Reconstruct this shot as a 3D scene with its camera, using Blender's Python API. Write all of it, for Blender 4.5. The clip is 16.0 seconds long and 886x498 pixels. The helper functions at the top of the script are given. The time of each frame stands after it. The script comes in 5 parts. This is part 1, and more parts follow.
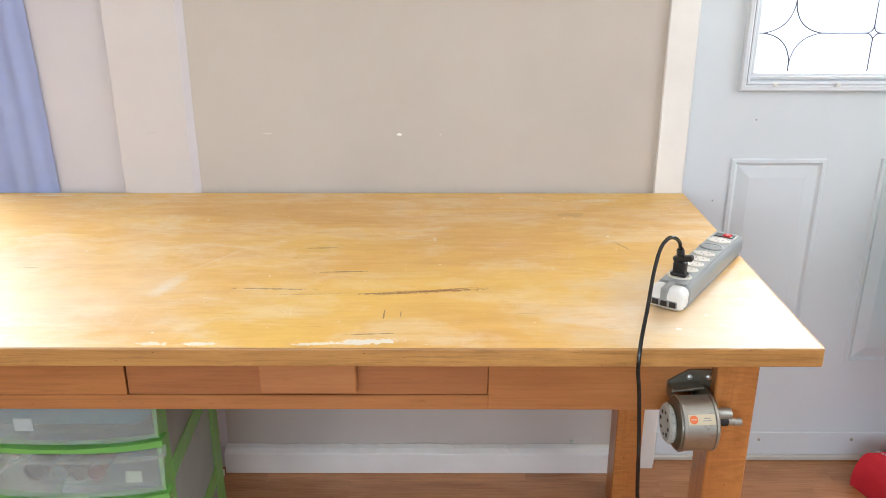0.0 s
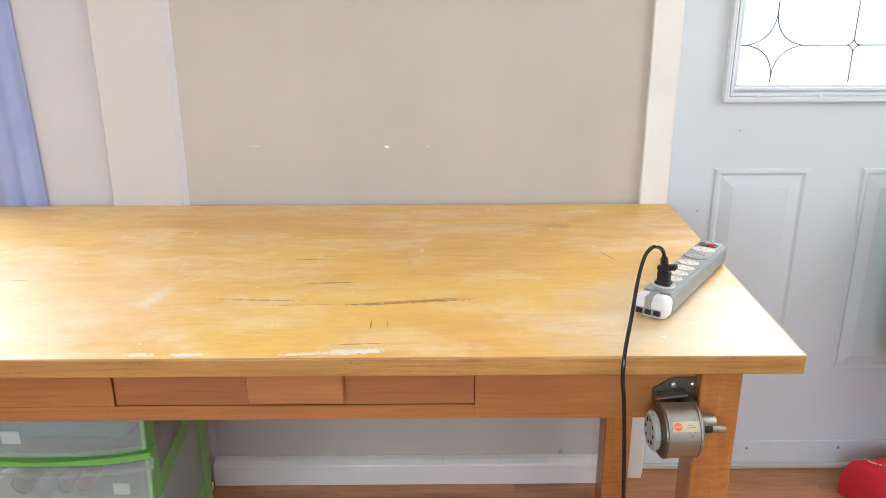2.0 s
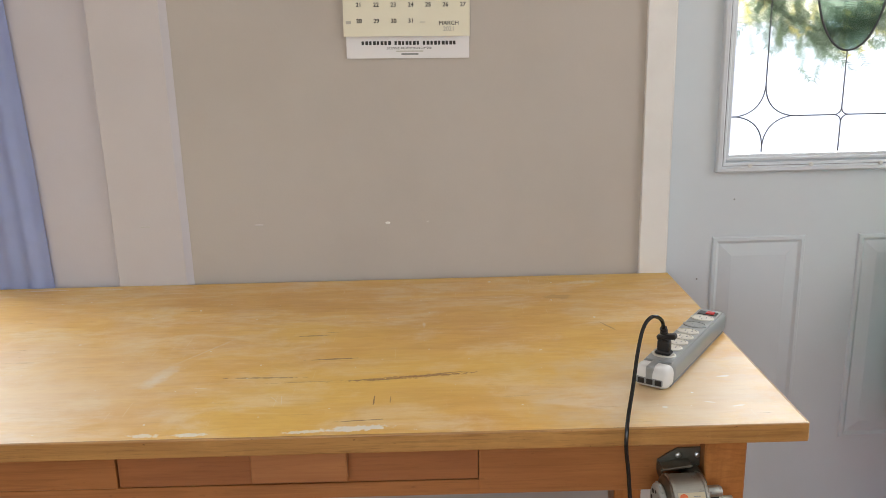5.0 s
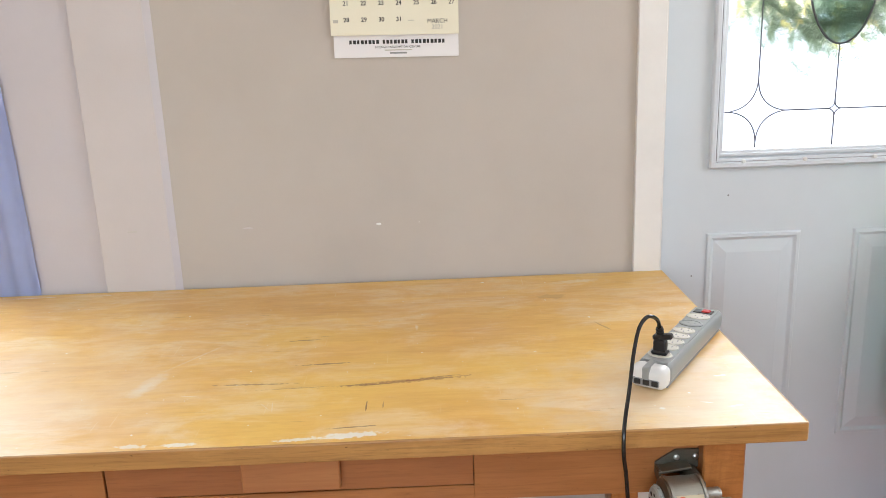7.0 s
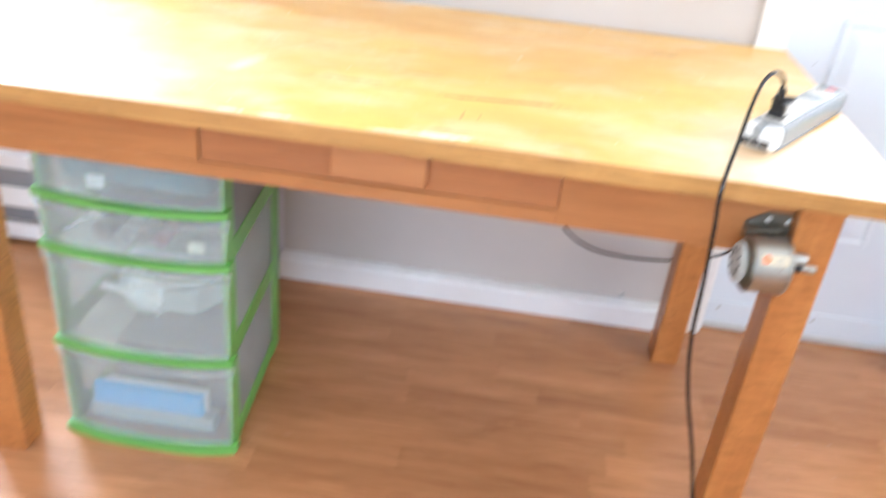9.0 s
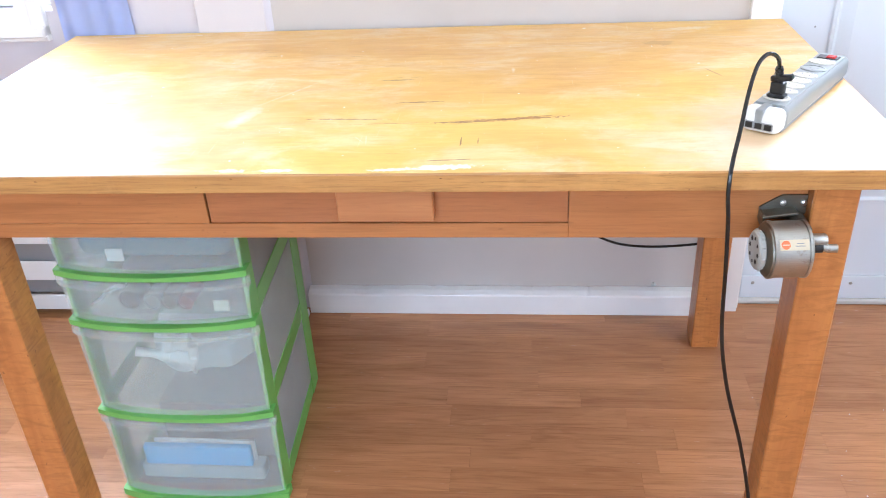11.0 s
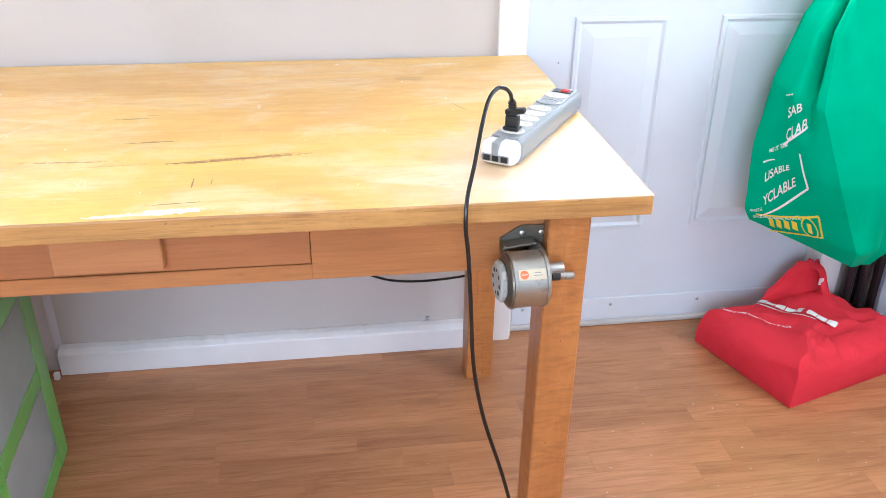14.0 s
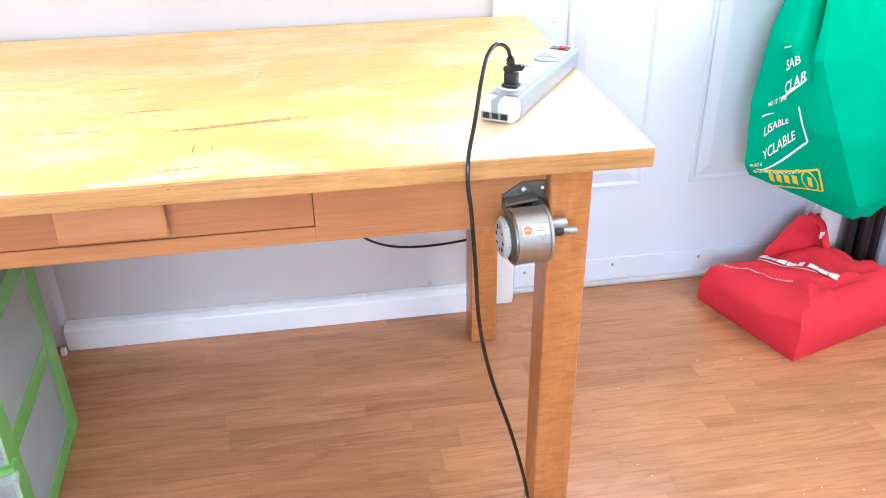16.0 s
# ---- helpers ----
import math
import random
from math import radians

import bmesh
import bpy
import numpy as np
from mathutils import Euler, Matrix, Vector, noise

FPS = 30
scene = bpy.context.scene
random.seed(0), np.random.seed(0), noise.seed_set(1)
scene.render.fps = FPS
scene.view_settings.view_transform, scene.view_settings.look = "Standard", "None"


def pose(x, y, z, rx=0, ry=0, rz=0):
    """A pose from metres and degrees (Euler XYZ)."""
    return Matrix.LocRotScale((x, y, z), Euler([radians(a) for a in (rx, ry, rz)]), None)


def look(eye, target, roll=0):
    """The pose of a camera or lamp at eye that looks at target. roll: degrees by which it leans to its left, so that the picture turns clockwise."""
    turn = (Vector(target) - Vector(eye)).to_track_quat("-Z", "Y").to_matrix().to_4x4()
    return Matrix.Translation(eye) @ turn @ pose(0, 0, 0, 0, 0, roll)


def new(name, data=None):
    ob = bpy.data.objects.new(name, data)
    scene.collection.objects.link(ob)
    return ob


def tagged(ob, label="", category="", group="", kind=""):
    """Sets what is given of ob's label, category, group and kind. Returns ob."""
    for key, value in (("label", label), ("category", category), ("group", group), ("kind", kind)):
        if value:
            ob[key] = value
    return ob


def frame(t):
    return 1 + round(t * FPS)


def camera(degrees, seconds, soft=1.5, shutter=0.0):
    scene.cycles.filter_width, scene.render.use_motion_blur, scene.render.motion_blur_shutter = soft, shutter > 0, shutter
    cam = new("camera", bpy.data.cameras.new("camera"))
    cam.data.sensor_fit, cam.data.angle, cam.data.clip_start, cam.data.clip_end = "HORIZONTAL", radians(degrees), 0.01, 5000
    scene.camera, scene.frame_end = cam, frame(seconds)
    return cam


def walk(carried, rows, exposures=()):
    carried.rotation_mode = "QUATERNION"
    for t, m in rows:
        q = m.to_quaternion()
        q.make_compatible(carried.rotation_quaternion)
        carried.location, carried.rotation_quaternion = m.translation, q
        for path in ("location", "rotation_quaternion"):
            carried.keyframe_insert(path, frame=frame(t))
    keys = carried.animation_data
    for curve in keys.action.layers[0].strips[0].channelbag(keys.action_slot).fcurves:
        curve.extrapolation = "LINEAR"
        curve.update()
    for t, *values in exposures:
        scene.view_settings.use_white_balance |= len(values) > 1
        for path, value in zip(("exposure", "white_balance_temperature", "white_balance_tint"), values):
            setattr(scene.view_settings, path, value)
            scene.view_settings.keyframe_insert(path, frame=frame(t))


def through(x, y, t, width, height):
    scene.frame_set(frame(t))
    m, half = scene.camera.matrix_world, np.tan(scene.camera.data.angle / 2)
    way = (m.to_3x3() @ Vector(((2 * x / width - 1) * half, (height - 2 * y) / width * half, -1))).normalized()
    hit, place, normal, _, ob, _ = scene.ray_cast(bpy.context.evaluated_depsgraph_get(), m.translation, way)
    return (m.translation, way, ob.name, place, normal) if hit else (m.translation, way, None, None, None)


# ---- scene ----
from mathutils.bvhtree import BVHTree

cam = camera(55.9, 16.0, soft=0.75, shutter=0.5)
PATH = [
    (0, (0.129, 0.042, 1.297), (0.124, 1.914, 0.593), -0.0),
    (0.5, (0.131, 0.042, 1.288), (0.143, 1.915, 0.587), 0.1),
    (1, (0.138, 0.036, 1.296), (0.146, 1.91, 0.599), 0.1),
    (1.5, (0.142, 0.033, 1.296), (0.148, 1.911, 0.608), -0.0),
    (2, (0.137, 0.03, 1.297), (0.153, 1.913, 0.622), -0.1),
    (2.5, (0.134, 0.03, 1.301), (0.153, 1.916, 0.637), -0.2),
    (3, (0.135, 0.029, 1.312), (0.149, 1.945, 0.737), -0.6),
    (3.5, (0.134, 0.019, 1.317), (0.154, 1.95, 0.794), -0.7),
    (4, (0.138, 0.011, 1.308), (0.15, 1.944, 0.793), -0.8),
    (6.5, (0.145, 0.027, 1.31), (0.168, 1.96, 0.799), -2.1),
    (7, (0.146, 0.036, 1.308), (0.171, 1.968, 0.791), -2.1),
    (7.5, (0.133, 0.04, 1.302), (0.159, 1.967, 0.768), -1.6),
    (8, (0.139, 0.032, 1.285), (0.171, 1.943, 0.696), -0.6),
    (8.2, (0.133, 0.025, 1.254), (0.143, 1.921, 0.605), 1.2),
    (8.5, (0.102, 0.016, 1.214), (0.116, 1.887, 0.507), 5.6),
    (8.7, (0.099, 0.03, 1.197), (0.109, 1.866, 0.405), 7.3),
    (9, (0.103, 0.025, 1.188), (-0.007, 1.762, 0.204), 6.3),
    (9.2, (0.086, 0.025, 1.178), (-0.122, 1.698, 0.103), 4.7),
    (11.3, (0.136, 0.051, 1.234), (-0.046, 1.78, 0.247), -3.5),
    (11.5, (0.138, 0.05, 1.232), (-0.035, 1.78, 0.243), -3.3),
    (12, (0.134, 0.05, 1.223), (-0.026, 1.791, 0.252), -3.0),
    (12.5, (0.132, 0.055, 1.22), (0.0, 1.8, 0.252), -2.2),
    (13, (0.137, 0.048, 1.218), (0.025, 1.799, 0.257), -1.5),
    (13.2, (0.156, 0.058, 1.218), (0.086, 1.827, 0.251), -1.0),
    (13.3, (0.174, 0.074, 1.220), (0.171, 1.840, 0.266), -0.1),
    (13.4, (0.191, 0.090, 1.217), (0.272, 1.854, 0.273), 0.6),
    (13.5, (0.205, 0.1, 1.219), (0.374, 1.868, 0.3), 0.9),
    (13.7, (0.219, 0.106, 1.215), (0.474, 1.862, 0.299), 1.4),
    (14, (0.222, 0.097, 1.21), (0.488, 1.852, 0.287), 0.9),
    (14.5, (0.217, 0.084, 1.208), (0.481, 1.834, 0.277), 0.2),
    (15, (0.214, 0.088, 1.205), (0.486, 1.828, 0.258), -0.2),
    (15.5, (0.216, 0.09, 1.201), (0.482, 1.821, 0.234), -0.7),
    (16, (0.214, 0.086, 1.193), (0.478, 1.81, 0.214), -0.8),
]
EXPOSURE = [(0, 2.37, 6400, 10), (2.6, 2.37, 6400, 10), (3.1, 1.99, 6650, 10), (3.5, 1.35, 6850, 11), (4.2, 1.46, 6850, 11), (6.3, 2.0, 6500, 11), (7, 2.14, 6500, 11), (8, 2.28, 6400, 10), (8.7, 2.74, 6250, 10), (9.0, 3.12, 5900, 11), (9.2, 3.47, 5700, 12),
            (11.3, 2.9, 5640, 12), (13, 2.84, 5640, 12), (13.5, 2.88, 5640, 12), (14, 2.97, 5640, 12), (14.5, 3.27, 5520, 13), (16, 3.37, 5500, 13)]
walk(cam, [(t, look(eye, target, roll)) for t, eye, target, roll in PATH], EXPOSURE)

# ---- world, sun, large lights ----
world = bpy.data.worlds.new("sky")
scene.world = world
world.use_nodes = True
wn = world.node_tree
sky = wn.nodes.new("ShaderNodeTexSky")
sky.sky_type, sky.sun_disc = "NISHITA", False
sky.sun_elevation, sky.sun_rotation = radians(48), radians(270)
wn.links.new(sky.outputs[0], wn.nodes["Background"].inputs[0])
wn.nodes["Background"].inputs[1].default_value = 0.15

sun = new("sun", bpy.data.lights.new("sun", "SUN"))
sun.data.energy, sun.data.angle, sun.data.color = 1.5, radians(10), (1.0, 0.96, 0.9)
sun.matrix_world = look((-8, 1.0, 8.9), (0, 1.0, 0))


def window_light(name, eye, target, w, h, watts, colour):
    lamp = new(name, bpy.data.lights.new(name, "AREA"))
    lamp.data.shape, lamp.data.size, lamp.data.size_y = "RECTANGLE", w, h
    lamp.data.energy, lamp.data.color = watts, colour
    lamp.matrix_world = look(eye, target)


window_light("window_light_back", (-1.36, 2.02, 1.42), (-1.36, 0, 1.42), 0.84, 1.2, 12.5, (0.88, 0.94, 1.0))
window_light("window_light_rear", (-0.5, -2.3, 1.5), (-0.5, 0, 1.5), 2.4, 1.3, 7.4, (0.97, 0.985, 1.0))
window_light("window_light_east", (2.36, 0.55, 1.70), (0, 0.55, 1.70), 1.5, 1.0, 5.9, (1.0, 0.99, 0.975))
window_light("window_light_door", (1.08, 2.2, 1.46), (1.08, 0, 1.46), 0.66, 1.0, 8.5, (0.955, 0.98, 1.0))

# ---- helpers of the build ----


def base(ob):
    return ob.location + (base(ob.parent) if ob.parent else Vector((0, 0, 0)))


def thing(name, at, label="", category="", group="", kind=""):
    ob = new(name)
    ob.empty_display_size = 0.05
    ob.location = at
    return tagged(ob, label, category, group, kind)


def mesh_of(name, bm, material, origin=(0, 0, 0), smooth=False):
    bm.transform(Matrix.Translation(-Vector(origin)))
    bmesh.ops.recalc_face_normals(bm, faces=bm.faces)
    data = bpy.data.meshes.new(name)
    bm.to_mesh(data)
    bm.free()
    if smooth:
        data.polygons.foreach_set("use_smooth", [True] * len(data.polygons))
        data.set_sharp_from_angle(angle=radians(35))
    data.materials.append(material)
    return data


def part(name, bm, material, parent, label="", smooth=False):
    ob = new(name, mesh_of(name, bm, material, base(parent), smooth))
    ob.parent = parent
    return tagged(ob, label)


def single(name, bm, material, at=(0, 0, 0), label="", category="", group="", kind="", smooth=False):
    ob = new(name, mesh_of(name, bm, material, at, smooth))
    ob.location = at
    return tagged(ob, label, category, group, kind)


def structure(name, bm, material, label="", category="", smooth=False):
    return single(name, bm, material, (0, 0, 0), label, category, "", "structure", smooth)


def box(x0, x1, y0, y1, z0, z1, bevel=0.0, bm=None, seg=1, m=None):
    """A box, with rounded edges where bevel is given; added to bm if there is one."""
    b = bmesh.new()
    bmesh.ops.create_cube(b, size=1, matrix=Matrix.Translation(((x0 + x1) / 2, (y0 + y1) / 2, (z0 + z1) / 2)) @ Matrix.Diagonal((x1 - x0, y1 - y0, z1 - z0, 1)))
    if bevel:
        bmesh.ops.bevel(b, geom=b.edges[:], offset=bevel, segments=seg, affect="EDGES", profile=0.5)
    if m:
        b.transform(m)
    return join(bm, b)


def join(bm, b):
    if bm is None:
        return b
    verts = [bm.verts.new(v.co) for v in b.verts]
    b.verts.index_update()
    for f in b.faces:
        bm.faces.new([verts[v.index] for v in f.verts])
    b.free()
    return bm


def lathe(profile, m, n=24, bm=None):
    """Turns (radius, height) pairs about the z axis of m."""
    b = bmesh.new()
    rings = []
    for r, z in profile:
        if r < 1e-6:
            rings.append([b.verts.new((0, 0, z))])
        else:
            rings.append([b.verts.new((r * math.cos(2 * math.pi * k / n), r * math.sin(2 * math.pi * k / n), z)) for k in range(n)])
    for lo, hi in zip(rings, rings[1:]):
        for k in range(n):
            ring = [lo[k % len(lo)], lo[(k + 1) % len(lo)], hi[(k + 1) % len(hi)], hi[k % len(hi)]]
            ring = list(dict.fromkeys(ring))
            if len(ring) > 2:
                b.faces.new(ring)
    for end in (rings[0], rings[-1]):
        if len(end) > 1:
            b.faces.new(end)
    b.transform(m)
    return join(bm, b)


def smooth_line(points, steps=8):
    """Catmull-Rom through the points."""
    p = [Vector(q) for q in points]
    p = [2 * p[0] - p[1]] + p + [2 * p[-1] - p[-2]]
    out = []
    for a, b, c, d in zip(p, p[1:], p[2:], p[3:]):
        for k in range(steps):
            t = k / steps
            out.append(0.5 * (2 * b + (c - a) * t + (2 * a - 5 * b + 4 * c - d) * t * t + (3 * b - a - 3 * c + d) * t ** 3))
    return out + [p[-2]]


def tube(points, r, n=8, bm=None, flat=1.0):
    b = bmesh.new()
    rings, side = [], None
    for k, q in enumerate(points):
        way = (points[min(k + 1, len(points) - 1)] - points[max(k - 1, 0)]).normalized()
        if side is None:
            side = way.orthogonal().normalized()
        side = (side - way * side.dot(way)).normalized()
        other = way.cross(side)
        rings.append([b.verts.new(q + r * (math.cos(a) * side + flat * math.sin(a) * other)) for a in [2 * math.pi * j / n for j in range(n)]])
    for lo, hi in zip(rings, rings[1:]):
        for k in range(n):
            b.faces.new((lo[k], lo[(k + 1) % n], hi[(k + 1) % n], hi[k]))
    b.faces.new(rings[0])
    b.faces.new(rings[-1])
    return join(bm, b)


def sheet(f, nu, nv, thick=0.0, closed=False):
    """A sheet f(u, v) with u, v from 0 to 1; closed: round in u."""
    b = bmesh.new()
    cols = nu if closed else nu + 1
    g = [[b.verts.new(f(i / nu, j / nv)) for i in range(cols)] for j in range(nv + 1)]
    for j in range(nv):
        for i in range(nu):
            k = (i + 1) % cols
            b.faces.new((g[j][i], g[j][k], g[j + 1][k], g[j + 1][i]))
    if thick:
        b.normal_update()
        g2 = [[b.verts.new(v.co - v.normal * thick) for v in row] for row in g]
        for j in range(nv):
            for i in range(nu):
                k = (i + 1) % cols
                b.faces.new((g2[j][i], g2[j + 1][i], g2[j + 1][k], g2[j][k]))
        loops = [[(r, 0) for r in range(nv + 1)], [(r, cols - 1) for r in range(nv + 1)], [(0, c) for c in range(cols)], [(nv, c) for c in range(cols)]]
        for loop in loops:
            for (a, c), (d, e) in zip(loop, loop[1:]):
                b.faces.new((g[a][c], g[d][e], g2[d][e], g2[a][c]))
    return b


def lettering(body, size, place, depth=0.0, align="CENTER", squeeze=1.0, bold=0.018):
    """Letters as a bmesh; place takes flat x, y to a point."""
    curve = bpy.data.curves.new("letters", "FONT")
    curve.body, curve.size, curve.align_x, curve.extrude, curve.offset = body, size, align, depth, size * bold
    ob = bpy.data.objects.new("letters", curve)
    scene.collection.objects.link(ob)
    bpy.context.view_layer.update()
    data = bpy.data.meshes.new_from_object(ob.evaluated_get(bpy.context.evaluated_depsgraph_get()))
    b = bmesh.new()
    b.from_mesh(data)
    bpy.data.objects.remove(ob)
    bpy.data.meshes.remove(data)
    bpy.data.curves.remove(curve)
    bmesh.ops.subdivide_edges(b, edges=[e for e in b.edges if e.calc_length() > size * 0.3], cuts=1)
    for v in b.verts:
        v.co = place(v.co.x * squeeze, v.co.y)
    return b


# ---- materials ----
TABLE = (-0.11, 1.493, 0.0)


class Nodes:
    def __init__(self, name, rough=0.5, metal=0.0, spec=0.5):
        self.mat = bpy.data.materials.new(name)
        self.mat.use_nodes = True
        self.t = self.mat.node_tree
        self.bsdf = self.t.nodes["Principled BSDF"]
        self.bsdf.inputs["Roughness"].default_value = rough
        self.bsdf.inputs["Metallic"].default_value = metal
        self.bsdf.inputs["Specular IOR Level"].default_value = spec
        self.co = self.add("ShaderNodeTexCoord").outputs["Object"]

    def add(self, kind):
        return self.t.nodes.new(kind)

    def put(self, value, socket):
        if isinstance(value, bpy.types.NodeSocket):
            self.t.links.new(value, socket)
        elif isinstance(value, (tuple, list)) and socket.type == "RGBA" and len(value) == 3:
            socket.default_value = (*value, 1)
        else:
            socket.default_value = value

    def mapped(self, scale=(1, 1, 1), shift=(0, 0, 0), turn=(0, 0, 0), source=None):
        n = self.add("ShaderNodeMapping")
        self.put(source or self.co, n.inputs["Vector"])
        self.put(shift, n.inputs["Location"])
        n.inputs["Rotation"].default_value = turn
        n.inputs["Scale"].default_value = scale
        return n.outputs[0]

    def noise(self, vector, scale, detail=4.0, rough=0.55, warp=0.0):
        n = self.add("ShaderNodeTexNoise")
        self.put(vector, n.inputs["Vector"])
        for key, v in (("Scale", scale), ("Detail", detail), ("Roughness", rough), ("Distortion", warp)):
            n.inputs[key].default_value = v
        return n.outputs["Fac"]

    def ramp(self, value, *stops):
        n = self.add("ShaderNodeValToRGB")
        self.put(value, n.inputs[0])
        while len(n.color_ramp.elements) < len(stops):
            n.color_ramp.elements.new(0.5)
        for e, (at, c) in zip(n.color_ramp.elements, stops):
            e.position = at
            e.color = (c, c, c, 1) if isinstance(c, (int, float)) else (*c, 1)
        return n.outputs[0]

    def math(self, op, a, b=0.0):
        n = self.add("ShaderNodeMath")
        n.operation = op
        self.put(a, n.inputs[0])
        self.put(b, n.inputs[1])
        return n.outputs[0]

    def mix(self, fac, a, b, how="MIX"):
        n = self.add("ShaderNodeMix")
        n.data_type, n.blend_type = "RGBA", how
        self.put(fac, n.inputs[0])
        self.put(a, n.inputs[6])
        self.put(b, n.inputs[7])
        return n.outputs[2]

    def chance(self):
        return self.add("ShaderNodeObjectInfo").outputs["Random"]

    def bump(self, height, strength=0.2, metres=0.002):
        n = self.add("ShaderNodeBump")
        n.inputs["Strength"].default_value, n.inputs["Distance"].default_value = strength, metres
        self.put(height, n.inputs["Height"])
        self.t.links.new(n.outputs[0], self.bsdf.inputs["Normal"])

    def blob(self, x, y, rx, ry, degrees, grain=60, raggedness=0.6, sharp=6.0):
        """A ragged patch in the x-y plane of the object: 1 inside, 0 outside."""
        v = self.mapped((1, 1, 0), (0, 0, 0))
        n = self.add("ShaderNodeVectorMath")
        n.operation = "SUBTRACT"
        self.put(v, n.inputs[0])
        n.inputs[1].default_value = (x - TABLE[0], y - TABLE[1], 0)
        m = self.mapped((1 / rx, 1 / ry, 0), (0, 0, 0), (0, 0, 0), self.mapped((1, 1, 1), (0, 0, 0), (0, 0, -radians(degrees)), n.outputs[0]))
        ln = self.add("ShaderNodeVectorMath")
        ln.operation = "LENGTH"
        self.put(m, ln.inputs[0])
        edge = self.math("ADD", ln.outputs["Value"], self.math("MULTIPLY", self.math("SUBTRACT", self.noise(self.co, grain, 3), 0.5), 4 * raggedness))
        n = self.math("MULTIPLY", self.math("SUBTRACT", 1.0, edge), sharp)
        return self.math("MINIMUM", self.math("MAXIMUM", n, 0.0), 1.0)

    def done(self, colour, rough=None):
        self.put(colour, self.bsdf.inputs["Base Color"])
        if rough is not None:
            self.put(rough, self.bsdf.inputs["Roughness"])
        return self.mat


def painted(name, colour, rough=0.5, dirt=0.12, bumps=0.15, grain=180, stain=(0.45, 0.42, 0.38)):
    n = Nodes(name, rough)
    big = n.noise(n.co, 3.5, 5, 0.6)
    fine = n.noise(n.co, grain, 3)
    c = n.mix(n.math("MULTIPLY", n.ramp(big, (0.45, 0.0), (0.8, 1.0)), dirt), colour, tuple(a * b for a, b in zip(colour, stain)))
    c = n.mix(n.math("MULTIPLY", fine, 0.06), c, tuple(a * 0.8 for a in colour))
    n.bump(n.math("ADD", fine, n.math("MULTIPLY", n.noise(n.co, 30, 3), 0.6)), bumps, 0.001)
    return n.done(c, n.math("ADD", n.math("MULTIPLY", big, 0.16), rough - 0.08))


